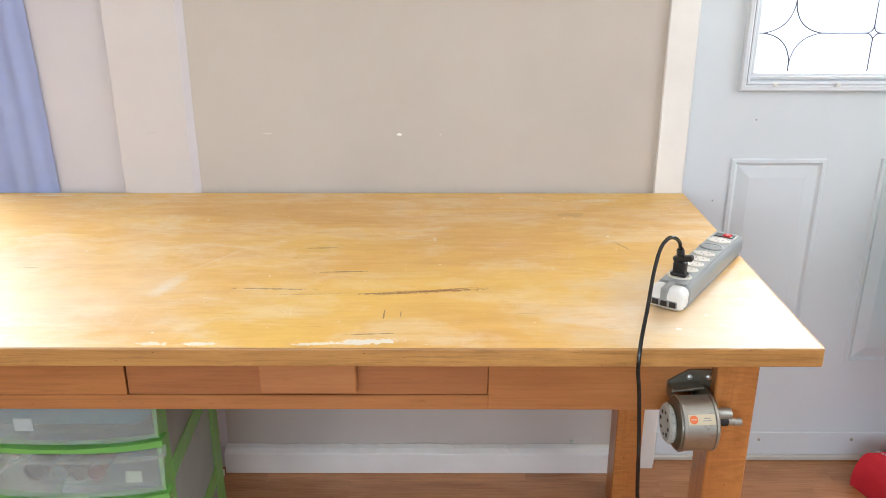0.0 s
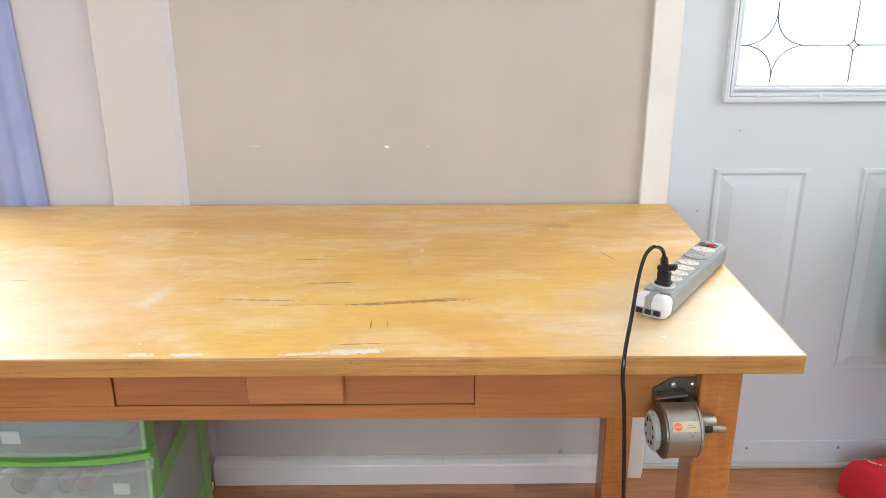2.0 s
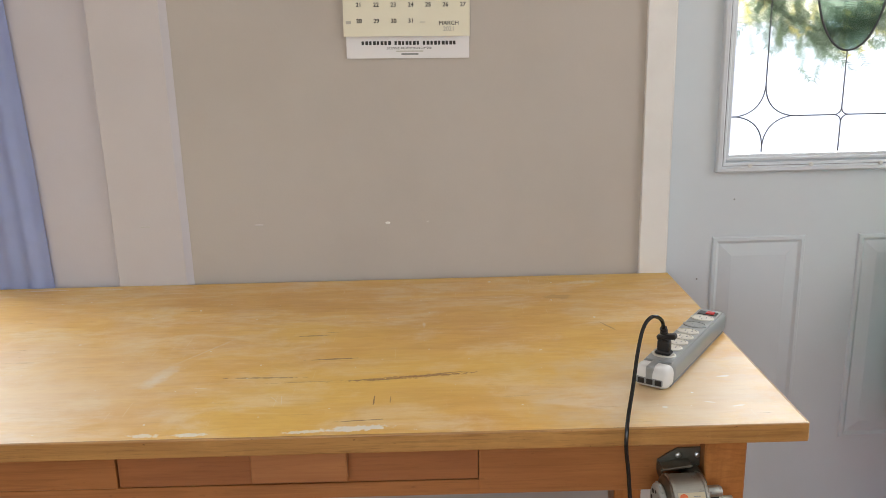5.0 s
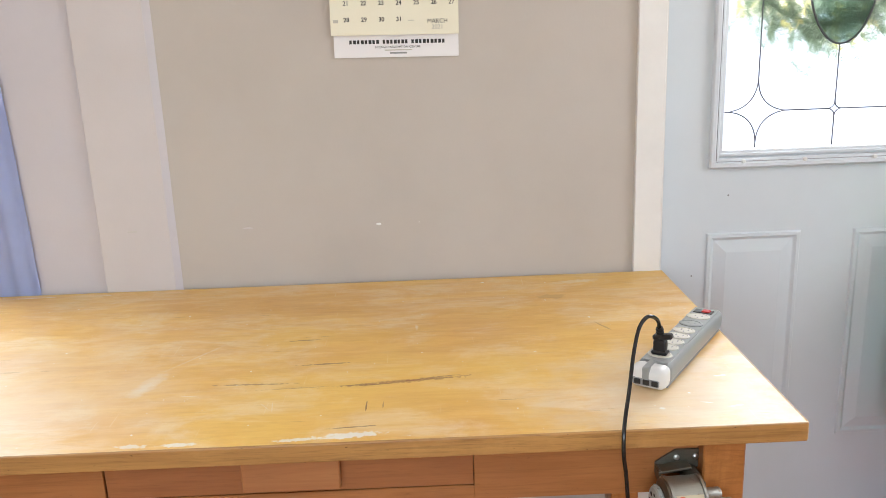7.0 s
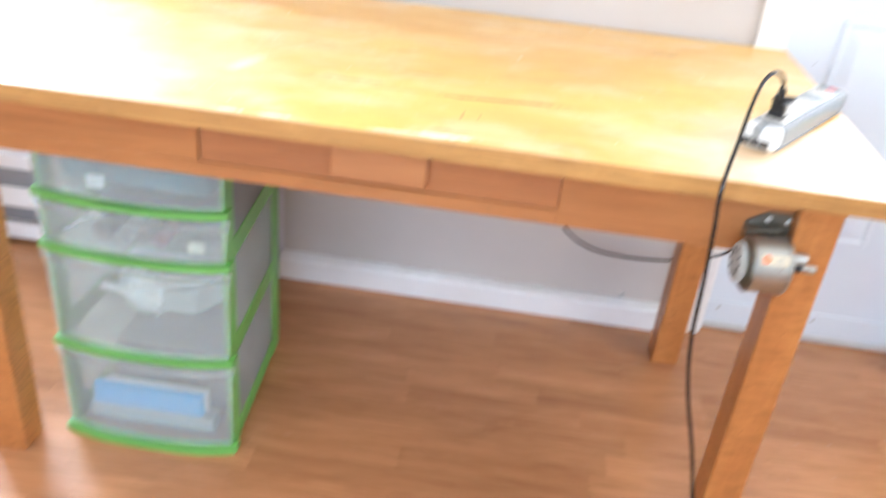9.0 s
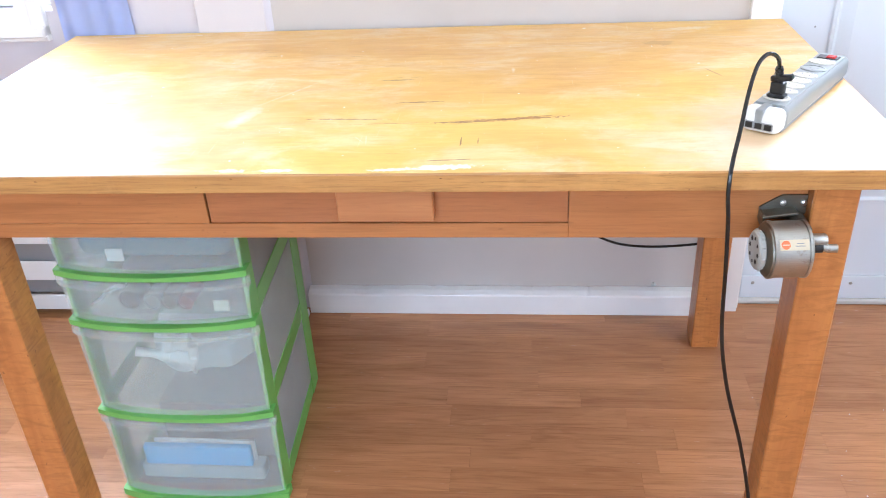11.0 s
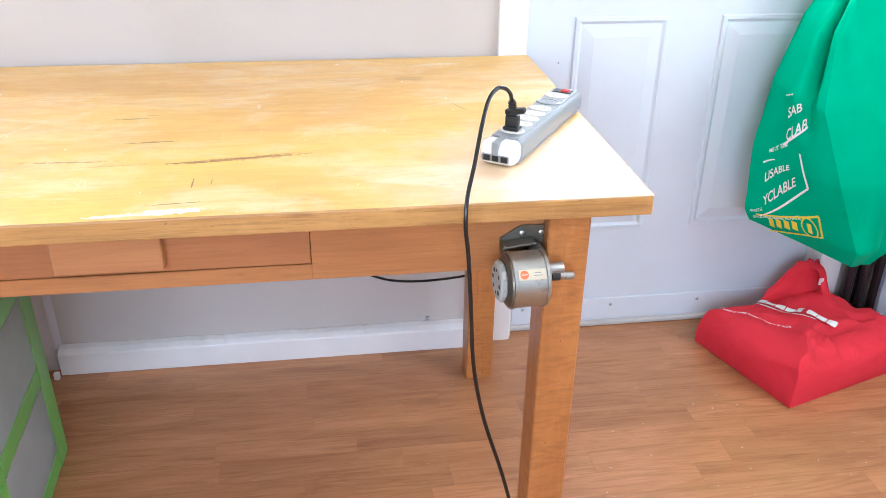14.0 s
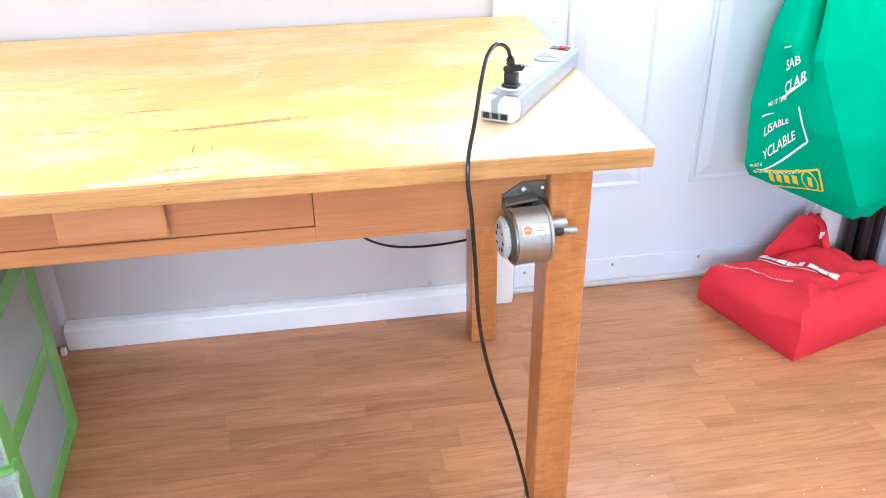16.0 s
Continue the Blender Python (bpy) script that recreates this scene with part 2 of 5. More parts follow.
def wood(name, light, dark, along="x", rough=0.38, streak=1.0, worn=0.0, chance=False, coat=0.0, curl=0.0, width=16, lines=0.0, specks=0.0, rings=0.0):
    n = Nodes(name, rough)
    stretch = {"x": (1.2, width, width), "z": (width, width, 1.2), "y": (width, 1.2, width)}[along]
    src = n.co
    if chance:
        off = n.add("ShaderNodeVectorMath")
        off.operation = "MULTIPLY_ADD"
        n.put(n.chance(), off.inputs[0])
        off.inputs[1].default_value = (37, 53, 29)
        n.put(n.co, off.inputs[2])
        src = off.outputs[0]
    g = n.noise(n.mapped(stretch, source=src), 3.0, 8, 0.62, 0.7)
    if lines:
        h = n.noise(n.mapped({"x": (0.7, 17, 17), "z": (17, 17, 0.7), "y": (17, 0.7, 17)}[along], source=src), 6.5, 8, 0.66, 1.5)
    f = n.noise(n.mapped(tuple(s * 3 for s in stretch), source=src), 9.0, 3, 0.5)
    big = n.noise(n.mapped(source=src), 3.0, 3)
    c = n.mix(n.ramp(g, (0.32, 0.0), (0.7, 1.0)), dark, light)
    c = n.mix(n.math("MULTIPLY", n.ramp(f, (0.55, 0.0), (0.75, 1.0)), 0.35 * streak), c, tuple(a * 0.55 for a in dark))
    c = n.mix(n.math("MULTIPLY", big, 0.25), c, tuple(a * 1.1 for a in light))
    if lines:
        c = n.mix(n.math("MULTIPLY", n.ramp(h, (0.50, 0.0), (0.64, 1.0)), lines), c, tuple(a * 0.6 for a in dark))
        c = n.mix(n.math("MULTIPLY", n.ramp(h, (0.30, 1.0), (0.42, 0.0)), lines * 0.5), c, tuple(min(1, a * 1.15) for a in light))
    if rings:
        field = n.noise(n.mapped({"x": (0.55, 5.5, 5.5), "z": (5.5, 5.5, 0.55), "y": (5.5, 0.55, 5.5)}[along], source=src), 2.2, 3, 0.35, 0.3)
        wave = n.math("SINE", n.math("MULTIPLY", field, 95.0))
        mask = n.ramp(n.noise(n.mapped({"x": (0.8, 5, 5), "z": (5, 5, 0.8), "y": (5, 0.8, 5)}[along], source=src), 2.0, 2), (0.42, 0.0), (0.60, 1.0))
        c = n.mix(n.math("MULTIPLY", n.math("MULTIPLY", n.ramp(n.math("MULTIPLY", n.math("ADD", wave, 1.0), 0.5), (0.45, 0.0), (1.0, 1.0)), mask), rings), c, tuple(a * 0.55 for a in dark))
    if specks:
        dot = n.ramp(n.noise(n.mapped({"x": (0.5, 1, 1), "z": (1, 1, 0.5), "y": (1, 0.5, 1)}[along], source=src), 150, 2, 0.5), (0.70, 0.0), (0.74, 1.0))
        c = n.mix(n.math("MULTIPLY", dot, specks), c, tuple(a * 0.25 for a in dark))
    if curl:
        bands = n.noise(n.mapped((6, 6, 22), turn=(0.6, 0.6, 0), source=src), 2.6, 6, 0.6, 1.6)
        c = n.mix(n.math("MULTIPLY", n.ramp(bands, (0.45, 0.0), (0.65, 1.0)), curl), c, tuple(a * 0.62 for a in dark))
    if worn:
        c = n.mix(n.math("MULTIPLY", n.ramp(n.noise(src, 14, 6, 0.7), (0.55, 0.0), (0.72, 1.0)), worn), c, tuple(min(1, a * 1.35 + 0.05) for a in light))
    if chance:
        tint = n.ramp(n.chance(), (0.0, (0.91, 0.90, 0.89)), (0.4, (0.97, 0.97, 0.96)), (0.7, (1.03, 1.03, 1.02)), (1.0, (1.09, 1.09, 1.08)))
        c = n.mix(1.0, c, tint, "MULTIPLY")
    n.bump(g, 0.12, 0.0012)
    n.bsdf.inputs["Coat Weight"].default_value = coat
    n.bsdf.inputs["Coat Roughness"].default_value = 0.2
    return n.done(c, n.math("ADD", n.math("MULTIPLY", f, 0.2), rough - 0.1))


def plastic(name, colour, rough=0.35, clear=0.0, shade=0.85):
    """Moulded plastic; clear: how much passes straight through."""
    n = Nodes(name, rough)
    c = n.mix(n.noise(n.co, 9, 4), colour, tuple(a * shade for a in colour))
    n.bump(n.noise(n.co, 400, 2), 0.05, 0.0005)
    n.done(c)
    if clear:
        t, out = n.add("ShaderNodeBsdfTransparent"), n.t.nodes["Material Output"]
        t.inputs[0].default_value = (0.93, 0.975, 0.96, 1)
        tl = n.add("ShaderNodeBsdfTranslucent")
        n.put(c, tl.inputs[0])
        a = n.add("ShaderNodeMixShader")
        a.inputs[0].default_value = 0.3
        n.t.links.new(n.bsdf.outputs[0], a.inputs[1])
        n.t.links.new(tl.outputs[0], a.inputs[2])
        m = n.add("ShaderNodeMixShader")
        n.put(n.math("ADD", n.math("MULTIPLY", n.noise(n.co, 6, 3), 0.12), clear - 0.06), m.inputs[0])
        n.t.links.new(a.outputs[0], m.inputs[1])
        n.t.links.new(t.outputs[0], m.inputs[2])
        n.t.links.new(m.outputs[0], out.inputs[0])
    return n.mat


def cloth(name, colour, through=0.0, weave=900, rough=0.85, crumple=0.0):
    n = Nodes(name, rough, 0, 0.3)
    c = n.mix(n.noise(n.co, 12, 4), tuple(a * 0.88 for a in colour), tuple(min(1, a * 1.1) for a in colour))
    h = n.math("ADD", n.noise(n.co, weave, 2), n.noise(n.co, 40, 3))
    if crumple:
        ridge = n.math("ABSOLUTE", n.math("SUBTRACT", n.noise(n.co, 16, 3, 0.5, 0.8), 0.5))
        h = n.math("ADD", h, n.math("MULTIPLY", ridge, crumple))
    n.bump(h, 0.25 if crumple else 0.2, 0.0012)
    n.done(c)
    if through:
        tl, m = n.add("ShaderNodeBsdfTranslucent"), n.add("ShaderNodeMixShader")
        n.put(c, tl.inputs[0])
        m.inputs[0].default_value = through
        n.t.links.new(n.bsdf.outputs[0], m.inputs[1])
        n.t.links.new(tl.outputs[0], m.inputs[2])
        n.t.links.new(m.outputs[0], n.t.nodes["Material Output"].inputs[0])
    return n.mat


def metal(name, colour, rough=0.35, rust=0.0, amount=1.0):
    n = Nodes(name, rough, amount)
    big = n.noise(n.co, 45, 6, 0.65)
    c = n.mix(n.noise(n.mapped((1, 8, 8)), 60, 3), colour, tuple(a * 0.75 for a in colour))
    if rust:
        spot = n.math("MULTIPLY", n.ramp(big, (0.58, 0.0), (0.68, 1.0)), rust)
        c = n.mix(spot, c, (0.18, 0.09, 0.045))
        n.put(n.math("SUBTRACT", amount, n.math("MULTIPLY", spot, 0.8)), n.bsdf.inputs["Metallic"])
    n.bump(big, 0.1, 0.0006)
    return n.done(c, n.math("ADD", n.math("MULTIPLY", big, 0.3), rough - 0.12))


def pane_glass(name, tint=(0.98, 0.99, 0.99)):
    n = Nodes(name, 0.0)
    t, g, m, f = (n.add(k) for k in ("ShaderNodeBsdfTransparent", "ShaderNodeBsdfGlossy", "ShaderNodeMixShader", "ShaderNodeFresnel"))
    t.inputs[0].default_value = (*tint, 1)
    g.inputs["Roughness"].default_value = 0.02
    n.t.links.new(f.outputs[0], m.inputs[0])
    n.t.links.new(t.outputs[0], m.inputs[1])
    n.t.links.new(g.outputs[0], m.inputs[2])
    n.t.links.new(m.outputs[0], n.t.nodes["Material Output"].inputs[0])
    return n.mat


def tabletop_material():
    """Yellowed varnish over maple: worn pale patches, dark streaks along the grain, paint spills, dents, painted window
    haze.
    """
    n = Nodes("worn_varnished_top", 0.3)
    g = n.noise(n.mapped((0.9, 9, 9)), 3.4, 8, 0.6, 0.8)
    f = n.noise(n.mapped((2.2, 40, 40)), 6, 4, 0.6)
    cloud = n.noise(n.mapped((1.0, 2.0, 1)), 6.0, 9, 0.68, 0.4)
    c = n.mix(n.ramp(g, (0.25, 0.0), (0.75, 1.0)), (0.65, 0.33, 0.082), (0.79, 0.50, 0.15))
    c = n.mix(n.math("MULTIPLY", n.ramp(f, (0.55, 0.0), (0.75, 1.0)), 0.10), c, (0.46, 0.22, 0.05))
    wide = n.noise(n.mapped((1, 1.6, 1), (0.7, 0.2, 0)), 2.6, 4, 0.6)
    c = n.mix(n.math("MULTIPLY", n.ramp(wide, (0.38, 0.0), (0.60, 1.0)), 0.5), c, (0.81, 0.53, 0.10))
    c = n.mix(n.math("MULTIPLY", n.ramp(n.noise(n.mapped((1, 2.5, 1), (3.1, 1.2, 0)), 5, 5, 0.6), (0.52, 0.0), (0.7, 1.0)), 0.22), c, (0.52, 0.22, 0.045))
    pale = n.ramp(cloud, (0.47, 0.0), (0.61, 1.0))
    c = n.mix(n.math("MULTIPLY", pale, 0.47), c, (0.81, 0.69, 0.49))
    amber = n.ramp(n.noise(n.mapped((1.2, 2.6, 1), (5.3, 2.1, 0)), 5.5, 8, 0.66, 0.5), (0.50, 0.0), (0.62, 1.0))
    c = n.mix(n.math("MULTIPLY", amber, 0.42), c, (0.68, 0.345, 0.05))
    mottle = n.noise(n.mapped((2.0, 14, 1), (1.3, 0.6, 0)), 9, 6, 0.7, 0.6)
    c = n.mix(n.math("MULTIPLY", n.ramp(mottle, (0.50, 0.0), (0.68, 1.0)), 0.30), c, (0.50, 0.235, 0.055))
    c = n.mix(n.math("MULTIPLY", n.ramp(mottle, (0.30, 1.0), (0.44, 0.0)), 0.2), c, (0.82, 0.68, 0.42))
    hairs = n.ramp(n.noise(n.mapped((60, 1.6, 1), (0, 0, 0), (0, 0, 0.9)), 5, 2, 0.5), (0.735, 0.0), (0.75, 1.0))
    c = n.mix(n.math("MULTIPLY", hairs, 0.30), c, (0.82, 0.72, 0.5))
    # paler and slightly rougher towards the end beside the door
    end = n.blob(0.52, 1.22, 0.26, 0.24, 20, 18, 0.35, 1.6)
    c = n.mix(n.math("MULTIPLY", end, 0.5), c, (0.68, 0.585, 0.45))
    # the varnish is yellowest in the middle
    yellow = n.blob(0.08, 1.32, 0.42, 0.26, 5, 7, 0.4, 1.3)
    c = n.mix(n.math("MULTIPLY", yellow, 0.3), c, (0.81, 0.52, 0.07))
    # pale haze of the window's glare, painted into the colour on that side
    haze = n.blob(-0.62, 1.28, 0.42, 0.36, 10, 9, 0.4, 1.2)
    c = n.mix(n.math("MULTIPLY", haze, 0.5), c, (0.80, 0.66, 0.47))
    # fine dark checks along the grain
    crack = n.ramp(n.noise(n.mapped((1.6, 30, 1), (0.3, 0.1, 0)), 7, 3, 0.5), (0.68, 0.0), (0.72, 1.0))
    zone = n.ramp(n.noise(n.mapped((1.5, 2.5, 1), (2.2, 0.4, 0)), 3.0, 2), (0.54, 0.0), (0.62, 1.0))
    c = n.mix(n.math("MULTIPLY", n.math("MULTIPLY", crack, zone), 0.6), c, (0.26, 0.115, 0.04))
    for x, y, rx, ry, deg, grain, rag, power, col in (
        (0.094, 1.311, 0.098, 0.0065, 6, 150, 0.75, 0.7, (0.38, 0.16, 0.04)),
        (0.115, 1.3135, 0.07, 0.0026, 6, 220, 0.9, 0.85, (0.26, 0.10, 0.028)),
        (0.045, 1.302, 0.04, 0.0022, 6, 160, 0.4, 0.85, (0.24, 0.095, 0.025)),
        (0.15, 1.323, 0.04, 0.0016, 9, 180, 0.4, 0.8, (0.26, 0.10, 0.03)),
        (0.012, 1.303, 0.03, 0.0022, 5, 160, 0.4, 0.8, (0.22, 0.09, 0.025)),
        (-0.09, 1.30, 0.09, 0.0016, 2, 120, 0.5, 0.5, (0.30, 0.13, 0.035)),
        (0.06, 1.224, 0.0013, 0.012, 0, 150, 0.3, 0.6, (0.22, 0.09, 0.03)),
        (-0.05, 1.397, 0.05, 0.003, 3, 90, 0.4, 0.7, (0.16, 0.06, 0.02)),
        (-0.16, 1.322, 0.07, 0.003, -2, 90, 0.5, 0.6, (0.2, 0.08, 0.03)),
        (-0.1, 1.516, 0.03, 0.003, 3, 90, 0.5, 0.6, (0.2, 0.08, 0.03)),
        (0.018, 1.154, 0.04, 0.002, 4, 120, 0.4, 0.7, (0.14, 0.055, 0.02)),
        (0.034, 1.222, 0.0016, 0.02, 0, 150, 0.3, 0.8, (0.14, 0.055, 0.02)),
        (0.393, 1.714, 0.035, 0.016, 5, 60, 0.45, 0.35, (0.36, 0.17, 0.05)),
        (0.464, 1.529, 0.003, 0.03, 25, 90, 0.3, 0.5, (0.3, 0.14, 0.05)),
    ):
        c = n.mix(n.math("MULTIPLY", n.blob(x, y, rx, ry, deg, grain, rag, 3.0), power), c, col)
    for x, y, rx, ry, deg, grain, rag, power in (
        (0.014, 1.1285, 0.055, 0.0095, 5, 130, 0.55, 0.9),
        (-0.06, 1.122, 0.035, 0.005, 3, 140, 0.5, 0.8),
        (-0.228, 1.1215, 0.03, 0.006, 4, 110, 0.4, 0.9),
        (-0.295, 1.1225, 0.025, 0.006, -3, 110, 0.5, 0.75),
        (-0.338, 1.335, 0.062, 0.019, 74, 55, 0.3, 0.5),
        (0.47, 1.815, 0.06, 0.016, 8, 60, 0.45, 0.5),
        (0.109, 1.56, 0.004, 0.02, 0, 90, 0.4, 0.5),
        (-0.76, 1.852, 0.05, 0.003, 2, 90, 0.4, 0.7),
        (-0.60, 1.850, 0.03, 0.002, 2, 90, 0.4, 0.6),
        (-0.285, 1.455, 0.004, 0.085, -34, 70, 0.4, 0.28),
        (-0.113, 1.232, 0.0012, 0.022, 8, 90, 0.3, 0.45),
        (-0.125, 1.235, 0.0012, 0.020, 35, 90, 0.3, 0.4),
        (-0.255, 1.285, 0.020, 0.0012, -12, 90, 0.3, 0.5),
        (0.605, 1.281, 0.012, 0.003, 5, 90, 0.4, 0.7),
        (0.535, 1.221, 0.003, 0.003, 5, 120, 0.3, 0.9),
        (0.48, 1.172, 0.005, 0.004, 5, 120, 0.3, 0.9),
        (0.551, 1.186, 0.010, 0.002, -20, 120, 0.3, 0.6),
        (0.589, 1.171, 0.012, 0.003, 10, 120, 0.4, 0.6),
        (0.255, 1.835, 0.004, 0.004, 0, 120, 0.3, 0.9),
    ):
        b = n.math("MULTIPLY", n.blob(x, y, rx, ry, deg, grain, rag, 3.0 if ry < 0.01 else 1.3), power)
        c = n.mix(b, c, (0.78, 0.74, 0.66))
    specks = n.ramp(n.noise(n.co, 85, 2, 0.4), (0.765, 0.0), (0.78, 1.0))
    c = n.mix(n.math("MULTIPLY", specks, 0.8), c, (0.8, 0.77, 0.7))
    n.bump(n.math("ADD", g, n.math("MULTIPLY", f, 0.4)), 0.1, 0.001)
    n.bsdf.inputs["Coat Weight"].default_value, n.bsdf.inputs["Coat Roughness"].default_value = 0.34, 0.52
    return n.done(c, n.math("ADD", n.math("MULTIPLY", end, 0.04), n.math("ADD", n.math("MULTIPLY", pale, 0.14), n.math("ADD", n.math("MULTIPLY", cloud, 0.12), 0.33))))


M_WALL = painted("beige_wall_paint", (0.505, 0.46, 0.415), 0.6, 0.14)
# same wall, with cool window light mixed into the colour
M_WALL_LIT = painted("cool_lit_wall_paint", (0.56, 0.53, 0.555), 0.6, 0.12)
M_PILLAR = painted("pale_beige_boxing_paint", (0.585, 0.545, 0.54), 0.55, 0.12)
M_TRIM = painted("white_gloss_trim", (0.80, 0.79, 0.765), 0.38, 0.25, 0.12, 90)
M_SILL = painted("grey_white_threshold", (0.50, 0.49, 0.46), 0.5, 0.4)
M_CEILING = painted("white_ceiling_paint", (0.8, 0.8, 0.78), 0.8, 0.05)
M_DOOR = painted("white_steel_door_paint", (0.63, 0.685, 0.725), 0.38, 0.1, 0.05, 260)
M_VINYL = painted("white_vinyl_frame", (0.66, 0.70, 0.75), 0.35, 0.1, 0.04)
M_TOP = tabletop_material()
M_TOP_EDGE = wood("varnished_top_edge", (0.53, 0.285, 0.085), (0.36, 0.17, 0.05), "x", 0.4, 1.4, 0.2, lines=0.5, specks=0.8)
M_APRON = wood("orange_varnished_apron", (0.46, 0.195, 0.063), (0.35, 0.135, 0.042), "x", 0.35, 0.6, lines=0.3, specks=0.2)
M_DRAWER = wood("reddish_drawer_front", (0.42, 0.17, 0.058), (0.32, 0.12, 0.043), "x", 0.35, 0.8, lines=0.3)
M_PULL = wood("pale_drawer_pull", (0.48, 0.215, 0.08), (0.38, 0.15, 0.055), "x", 0.4, 0.6)
M_LEG = wood("orange_varnished_leg", (0.52, 0.215, 0.06), (0.35, 0.122, 0.032), "z", 0.33, 0.1, curl=0.42, width=9, worn=0.08, specks=0.7)
M_FLOOR = wood("brown_laminate_strip", (0.53, 0.25, 0.107), (0.37, 0.16, 0.067), "x", 0.23, 0.1, 0.0, True, width=7, lines=0.42, rings=0.22)
M_FLOOR_REST = wood("brown_laminate", (0.53, 0.25, 0.107), (0.37, 0.16, 0.067), "x", 0.23, 0.1, width=7, lines=0.42, rings=0.22)
M_JOINT = painted("brown_joint", (0.26, 0.11, 0.05), 0.6)
# near-black colour that stands in for shade in gaps and holes
M_DARK = painted("near_black_shade", (0.02, 0.018, 0.016), 0.7)
M_GREEN = plastic("lime_green_plastic", (0.17, 0.46, 0.095), 0.42)
M_CLEAR = plastic("milky_clear_plastic", (0.92, 0.95, 0.94), 0.25, 0.87)
M_FRONT = plastic("milky_drawer_front", (0.92, 0.96, 0.945), 0.22, 0.755)
M_SIDE = plastic("frosted_side_plastic", (0.90, 0.94, 0.94), 0.4, 0.66)
M_SILVER = plastic("silver_grey_plastic", (0.30, 0.315, 0.31), 0.28)
M_GREY = plastic("mid_grey_plastic", (0.25, 0.26, 0.27), 0.4)
M_WHITE = plastic("white_plastic", (0.75, 0.75, 0.73), 0.35)
M_IVORY = plastic("ivory_plastic", (0.66, 0.63, 0.55), 0.4)
M_BLACK = plastic("black_plastic", (0.012, 0.012, 0.013), 0.35)
M_CORD = plastic("black_cord_rubber", (0.008, 0.0075, 0.0075), 0.24)
M_RED_SWITCH = plastic("red_switch", (0.55, 0.02, 0.02), 0.25)
M_STEEL = metal("dull_nickel_steel", (0.47, 0.475, 0.43), 0.42, 0.8)
M_CAST = metal("dark_cast_steel", (0.23, 0.225, 0.19), 0.42, 0.35)
M_SCREW = metal("bright_screw", (0.7, 0.7, 0.68), 0.3)
M_ORANGE = painted("orange_label_ink", (0.72, 0.16, 0.05), 0.5)
M_LABEL = painted("aged_cream_label", (0.62, 0.55, 0.38), 0.5, 0.4)
M_DIAL = painted("grey_enamel_dial", (0.42, 0.44, 0.41), 0.4, 0.3)
M_CURTAIN = cloth("blue_curtain_cloth", (0.50, 0.57, 0.83), 0.4)
M_GREENBAG = cloth("green_nonwoven_cloth", (0.0, 0.42, 0.21), 0.12, crumple=16)
M_REDBAG = cloth("red_nonwoven_cloth", (0.72, 0.032, 0.048), 0.08, crumple=26)
M_INK_WHITE = painted("white_print", (0.82, 0.82, 0.8), 0.6, 0.1)
M_INK_YELLOW = painted("yellow_print", (0.72, 0.62, 0.05), 0.6, 0.1)
M_INK_BLACK = painted("black_print", (0.03, 0.03, 0.03), 0.6, 0.1)
M_INK_FAINT = painted("faint_grey_print", (0.50, 0.49, 0.42), 0.6, 0.1)
M_PAPER_CREAM = painted("cream_paper", (0.80, 0.77, 0.62), 0.7, 0.08)
M_PAPER = painted("white_paper", (0.80, 0.79, 0.80), 0.7, 0.05)
M_BLUE_CARD = painted("blue_card", (0.04, 0.40, 0.85), 0.5, 0.05)
M_GLASS = pane_glass("clear_glass")
M_LEAD = metal("grey_lead_came", (0.06, 0.06, 0.065), 0.5, 0.0, 0.5)
M_LEAF = cloth("evergreen_needles", (0.10, 0.135, 0.085), 0.4)
M_LEAF_WARM = cloth("yellowed_needles", (0.42, 0.36, 0.12), 0.4)
M_POST = wood("weathered_white_post", (0.55, 0.50, 0.45), (0.25, 0.18, 0.13), "z", 0.7, 1.2, 0.6)
M_LOUVER = painted("blue_grey_metal_paint", (0.28, 0.33, 0.38), 0.45, 0.2)
M_HEATER = painted("white_heater_enamel", (0.74, 0.74, 0.73), 0.4, 0.15, 0.04)
M_GROUND = painted("pale_ground", (0.62, 0.62, 0.62), 0.9, 0.3)

# ---- the large structure ----
WALL, DOOR = 1.885, 1.92


def wall_with_openings(name, x0, x1, y0, y1, z1, openings, material, label):
    """A wall along x, with openings (x0, x1, z0, z1) cut right through."""
    bm, at = None, x0
    for ox0, ox1, oz0, oz1 in openings:
        bm = box(at, ox0, y0, y1, 0, z1, bm=bm)
        if oz0 > 0:
            bm = box(ox0, ox1, y0, y1, 0, oz0, bm=bm)
        bm = box(ox0, ox1, y0, y1, oz1, z1, bm=bm)
        at = ox1
    bm = box(at, x1, y0, y1, 0, z1, bm=bm)
    return structure(name, bm, material, label, "wall")


wall_with_openings("wall_north_1", -2.4, -0.52, WALL, 2.06, 2.42, [(-1.78, -0.94, 0.80, 2.04)], M_WALL_LIT, "painted wall round the window, cool daylight put into its colour")
wall_with_openings("wall_north_2", -0.52, 2.3, WALL, 2.06, 2.42, [(0.66, 1.50, 0.0, 2.07)], M_WALL, "beige painted wall behind the table")
structure("wall_west", box(-2.52, -2.4, -2.36, 2.06, 0, 2.42), M_WALL, "plain beige painted side wall", "wall")
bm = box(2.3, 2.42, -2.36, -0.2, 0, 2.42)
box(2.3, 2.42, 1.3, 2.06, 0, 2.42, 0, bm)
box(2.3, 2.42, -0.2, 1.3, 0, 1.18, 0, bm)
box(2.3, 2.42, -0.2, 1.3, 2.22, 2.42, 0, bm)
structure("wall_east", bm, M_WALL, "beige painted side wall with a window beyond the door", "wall")
